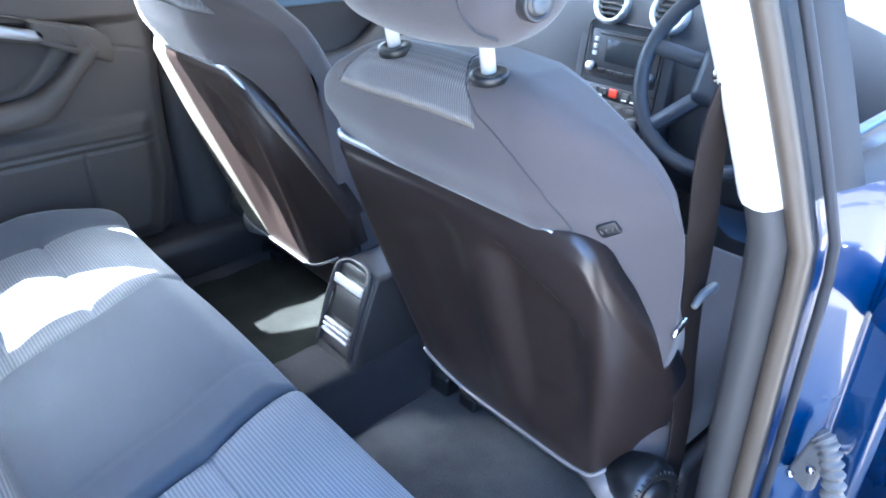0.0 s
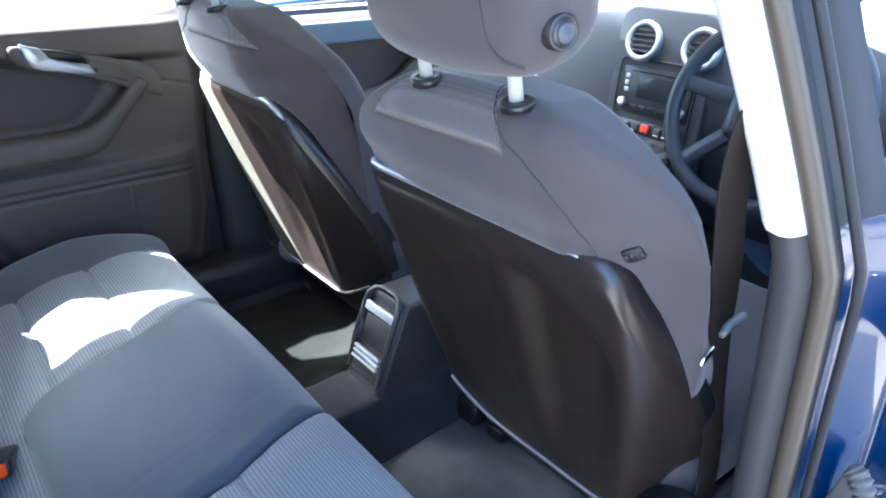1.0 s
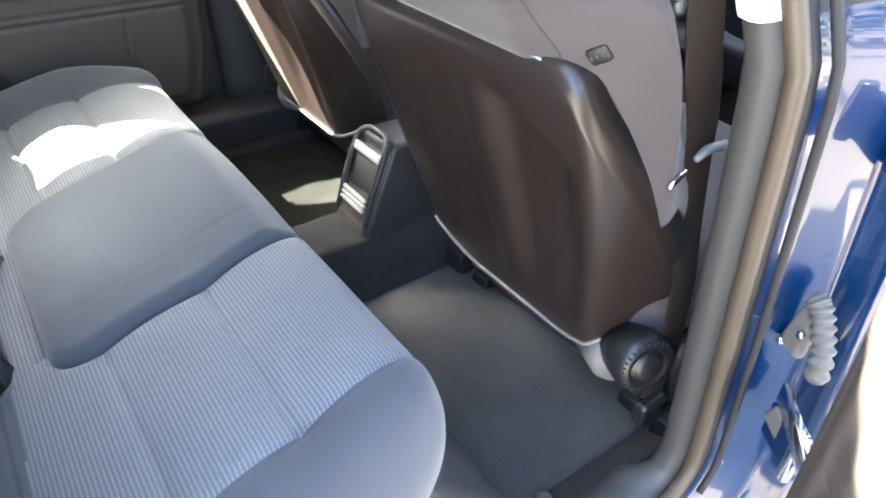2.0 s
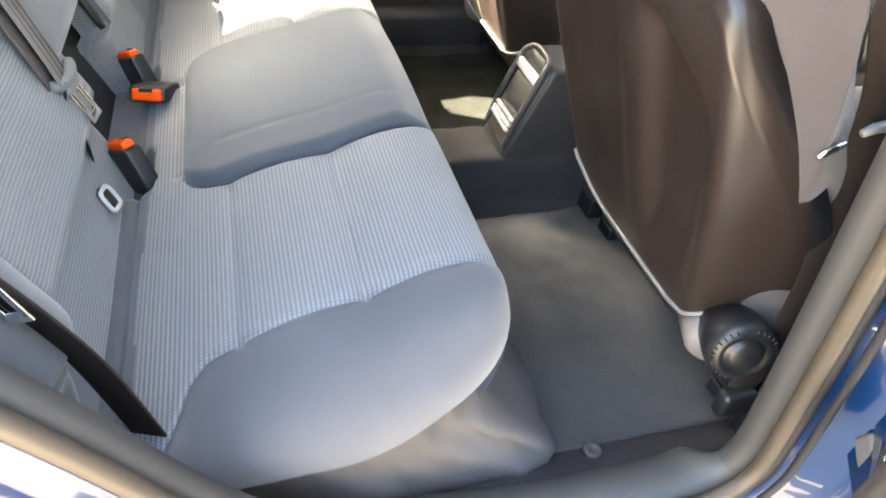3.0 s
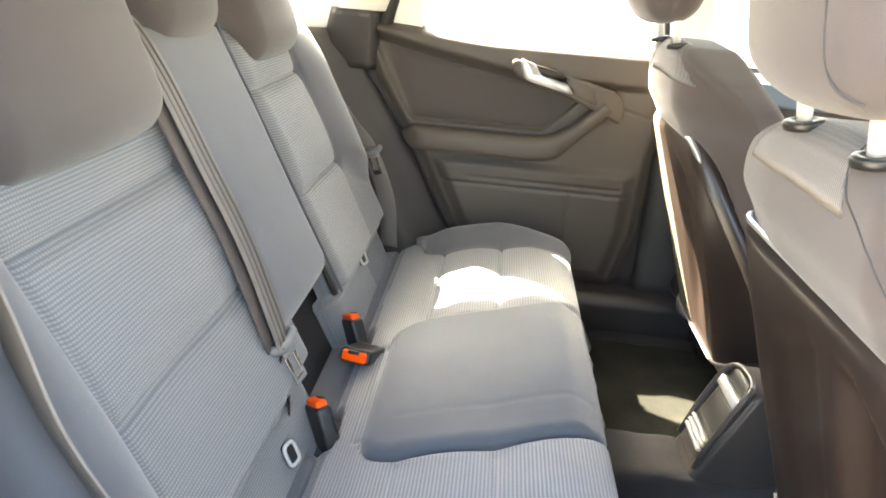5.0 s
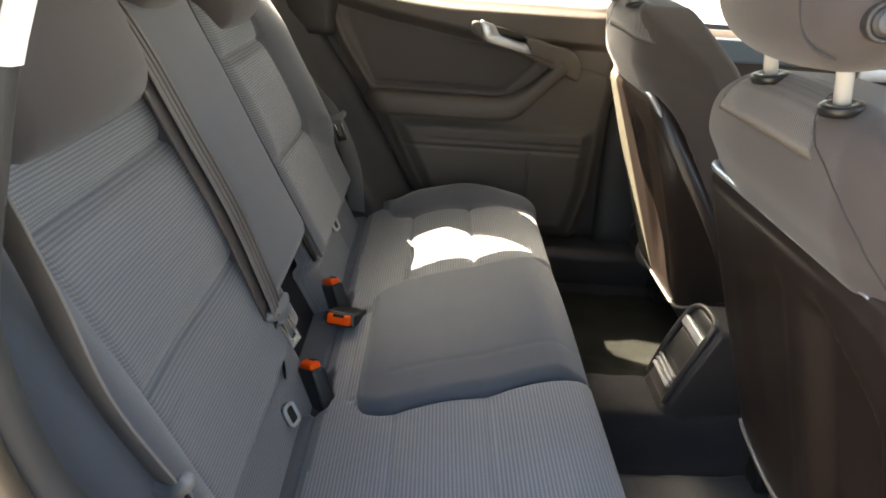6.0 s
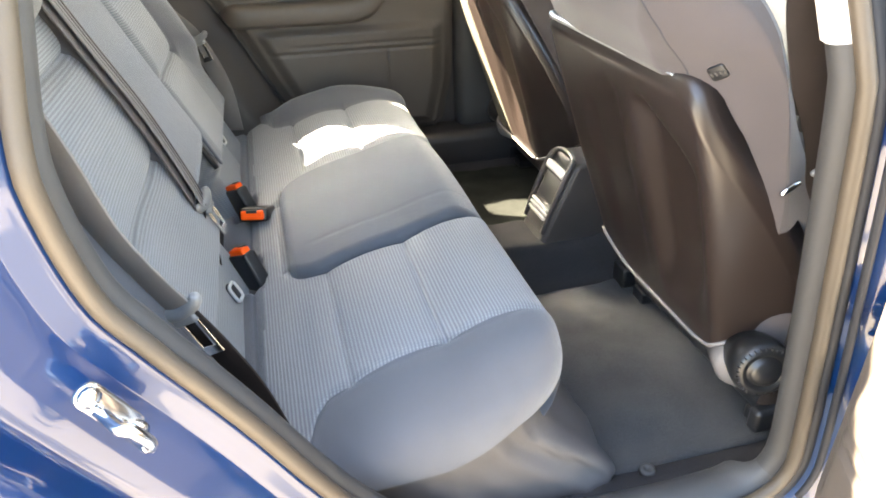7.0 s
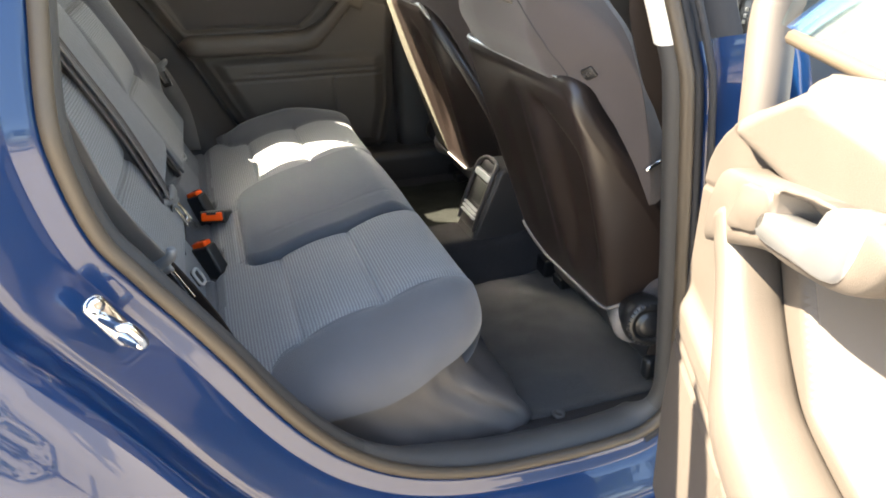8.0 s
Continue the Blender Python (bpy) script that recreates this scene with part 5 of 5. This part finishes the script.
part("body", block(0.058, 0.345, 0.108, 0.012, 10, None, console_shape), DARK, console, "dark grained console body")
CX = -0.030
cm = facing((CX, 0.262, 0.535), (0, -1, 0.42))
part("rear_bezel", slab(rounded(0.106, 0.172, 0.014), 0.03, cm @ pose(0, -0.024, -0.004), 0.006), DARK, console, "dark vent surround")
for sx in (-1, 1):
    part("cheek", tube(smooth_line([cm @ Vector(p) for p in ((sx * 0.050, -0.106, -0.004), (sx * 0.051, -0.04, 0.003), (sx * 0.051, 0.03, 0.005), (sx * 0.048, 0.054, 0.004), (sx * 0.040, 0.066, 0.0))], 5), 0.006, 10), DARK, console, "dark rounded cheek of the vent surround")
part("arch", tube(smooth_line([cm @ Vector(p) for p in ((-0.040, 0.066, 0.0), (-0.02, 0.073, -0.004), (0.02, 0.073, -0.004), (0.040, 0.066, 0.0))], 5), 0.006, 10), DARK, console, "dark arched grip")
part("cup", slab(rounded(0.086, 0.024, 0.008), 0.012, cm @ pose(0, 0.055, 0.000)), BLACK, console, "black recess")
part("silver_bar", block(0.045, 0.0095, 0.006, 0.004, 3, cm @ pose(0, 0.031, 0.004)), SATIN, console, "satin silver bar")
part("vent_recess", slab(rounded(0.086, 0.060, 0.006), 0.004, cm @ pose(0, -0.014, 0.0005)), BLACK, console, "black air vent opening")
for k in range(3):
    part("vent_slat", block(0.041, 0.0033, 0.004, 0.0015, 1, cm @ pose(0, -0.055 - 0.0105 * k, 0.004)), SATIN, console, "pale vent slat")
gear = thing("gear_lever", (0.02, 0.90, 0.60), "gear lever with a chrome capped knob", "gear lever")
part("gaiter", lathe([(0.055, 0.0), (0.048, 0.03), (0.026, 0.07), (0.014, 0.10)], Matrix.Translation((0.02, 0.90, 0.60))), BLACK, gear, "black leather gaiter")
part("knob", lathe([(0.012, 0.08), (0.014, 0.11), (0.022, 0.125), (0.026, 0.145), (0.024, 0.162), (0.016, 0.170)], Matrix.Translation((0.02, 0.90, 0.60))), BLACK, gear, "black knob")
part("knob_cap", lathe([(0.020, 0.166), (0.016, 0.173), (0.0, 0.175)], Matrix.Translation((0.02, 0.90, 0.60))), CHROME, gear, "chrome knob cap")
part("front_body", block(0.085, 0.20, 0.11, 0.02, 6, Matrix.Translation((0.0, 0.98, 0.50))), DARK, console, "dark console front")

# ---- dashboard ----
dash = thing("dashboard", (0, 1.3, 0.55), "grey dashboard with round vents and a silver radio", "dashboard")
DP = [(1.22, 0.56), (1.14, 0.66), (1.10, 0.78), (1.085, 0.88), (1.090, 0.99), (1.12, 1.062), (1.22, 1.085), (1.36, 1.070), (1.52, 1.03), (1.58, 0.90), (1.50, 0.60)]
rings = []
for k in range(33):
    x = -0.69 + 1.38 * k / 32
    bow = 0.06 * (abs(x) / 0.69) ** 2
    cowl = 0.035 * math.exp(-((x - 0.35) / 0.17) ** 2)
    rings.append([(x, q.x - 0.040 + bow, q.y + cowl * ease(0.95, 1.04, q.y)) for q in smooth_line([(y, z, 0) for y, z in DP], 5, True)])
part("top", loft(rings), DASH, dash, "soft grey dashboard skin")
sm = facing((0.0, 1.035, 0.815), (0, -1, 0.10))
stack = part("centre_console_face", slab(rounded(0.260, 0.42, 0.04), 0.06, sm @ pose(0, 0.055, 0), 0.006), STACK, dash, "satin grey centre stack")
part("stack_groove", tube([sm @ Vector((0.104 * a, 0.045 + 0.104 * b, 0.006)) for a, b in rounded(2.0, 2.0, 0.12)], 0.0026, 8, True), BLACK, stack, "dark groove round the radio")
radio = part("radio", slab(rounded(0.190, 0.110, 0.008), 0.004, sm @ pose(0, 0.075, 0.005), 0.002), RADIO, dash, "dark grey radio")
for k in range(3):
    part("key", slab(rounded(0.012, 0.010, 0.002), 0.003, sm @ pose(-0.078, 0.075 + 0.016 * k, 0.008), 0.001), PALEGREY, radio, "pale key")
part("display", slab(rounded(0.105, 0.052, 0.004), 0.002, sm @ pose(0.005, 0.085, 0.0065), 0.001), SCREEN, radio, "dark display")
part("cd_slot", slab(rounded(0.14, 0.006, 0.002), 0.002, sm @ pose(0, 0.122, 0.0065), 0.001), BLACK, radio)
for dx in (-0.080, 0.080):
    part("dial", lathe([(0.011, 0), (0.011, 0.012), (0.009, 0.014), (0, 0.014)], sm @ pose(dx, 0.045, 0.006), 18), SATIN, radio, "silver dial")
for k in range(5):
    part("key", slab(rounded(0.022, 0.010, 0.002), 0.003, sm @ pose(-0.05 + 0.026 * k, 0.038, 0.008), 0.001), BLACK, radio)
part("switch_strip", slab(rounded(0.200, 0.026, 0.004), 0.004, sm @ pose(0, -0.008, 0.005), 0.002), BLACK, dash)
part("hazard_switch", slab(rounded(0.022, 0.020, 0.003), 0.006, sm @ pose(-0.005, -0.008, 0.010), 0.002), RED, dash, "red hazard switch")
part("switch_mark", slab(rounded(0.056, 0.0045, 0.001, 2), 0.002, sm @ pose(-0.060, -0.017, 0.0125), 0.0005, 1), WHITE, dash, "pale strip under the switches")
for dx in (0.030, 0.054, 0.078):
    part("switch_mark", slab(rounded(0.014, 0.0035, 0.001, 2), 0.002, sm @ pose(dx, -0.017, 0.0125), 0.0005, 1), WHITE, dash, "pale switch mark")
for dx in (-0.085, -0.060, -0.035, 0.030, 0.054, 0.078):
    part("switch", slab(rounded(0.018, 0.014, 0.002), 0.004, sm @ pose(dx, -0.008, 0.009), 0.001), DIMGREY, dash)
part("climate_panel", slab(rounded(0.195, 0.070, 0.006), 0.004, sm @ pose(0, -0.062, 0.005), 0.002), DARK, dash)
for dx in (-0.065, 0.0, 0.065):
    knob = part("climate_dial", lathe([(0.022, 0), (0.022, 0.014), (0.019, 0.018), (0, 0.018)], sm @ pose(dx, -0.075, 0.006), 22), BLACK, dash, "black climate dial")
    part("dial_ring", lathe([(0.025, 0), (0.025, 0.004), (0.022, 0.005)], sm @ pose(dx, -0.075, 0.006), 22), DIMGREY, knob)
for k in range(4):
    part("climate_key", slab(rounded(0.020, 0.010, 0.002), 0.004, sm @ pose(-0.05 + 0.033 * k, -0.040, 0.008), 0.001), DIMGREY, dash)
for x in (-0.072, 0.078):
    vm = facing((x + 0.02, 1.045, 1.005), (0, -1, 0.28))
    v = part("air_vent", lathe([(0.045, -0.02), (0.047, 0.004), (0.044, 0.010), (0.037, 0.010), (0.034, 0.004), (0.034, -0.012), (0.0, -0.014)], vm, 32), SATIN, dash, "round silver rimmed air vent")
    part("vent_well", lathe([(0.0335, -0.011), (0.0, -0.0105)], vm, 24), BLACK, v)
    for k in range(5):
        w = math.sqrt(0.033 ** 2 - (0.012 * (k - 2)) ** 2)
        part("vent_fin", block(w, 0.0022, 0.005, 0.001, 1, vm @ pose(0, 0.012 * (k - 2), -0.001)), DARK, v)
# ---- steering wheel ----
wheel = thing("steering_wheel", (0.315, 0.92, 0.93), "dark grey four spoke steering wheel", "steering wheel")
wm = facing((0.315, 0.920, 0.930), (0, -1, 0.38))
part("rim", tube([wm @ Vector((0.182 * math.cos(a * math.pi / 32), 0.182 * math.sin(a * math.pi / 32), 0)) for a in range(64)], 0.0155, 12, True), WHEELSKIN, wheel, "dark grey leather rim")
part("hub", block(0.062, 0.058, 0.028, 0.024, 5, wm @ pose(0, -0.005, -0.005)), WHEELSKIN, wheel, "grey airbag cover")
for ax, ay, bx, by in ((-0.05, 0.015, -0.175, 0.03), (0.05, 0.015, 0.175, 0.03), (-0.04, -0.045, -0.125, -0.13), (0.04, -0.045, 0.125, -0.13)):
    part("spoke", ribbon([wm @ Vector((ax + (bx - ax) * k / 6, ay + (by - ay) * k / 6, -0.004)) for k in range(7)], wm.to_3x3() @ Vector((-(by - ay), bx - ax, 0)), 0.030, 0.016), STACK, wheel, "satin grey spoke")
part("emblem", lathe([(0.022, 0.020), (0.022, 0.026), (0, 0.027)], wm, 24), CHROME, wheel, "plain silver disc")
part("column", tube([wm @ Vector((0, 0, -0.01)), wm @ Vector((0, 0, -0.22))], 0.04, 12), BLACK, wheel)
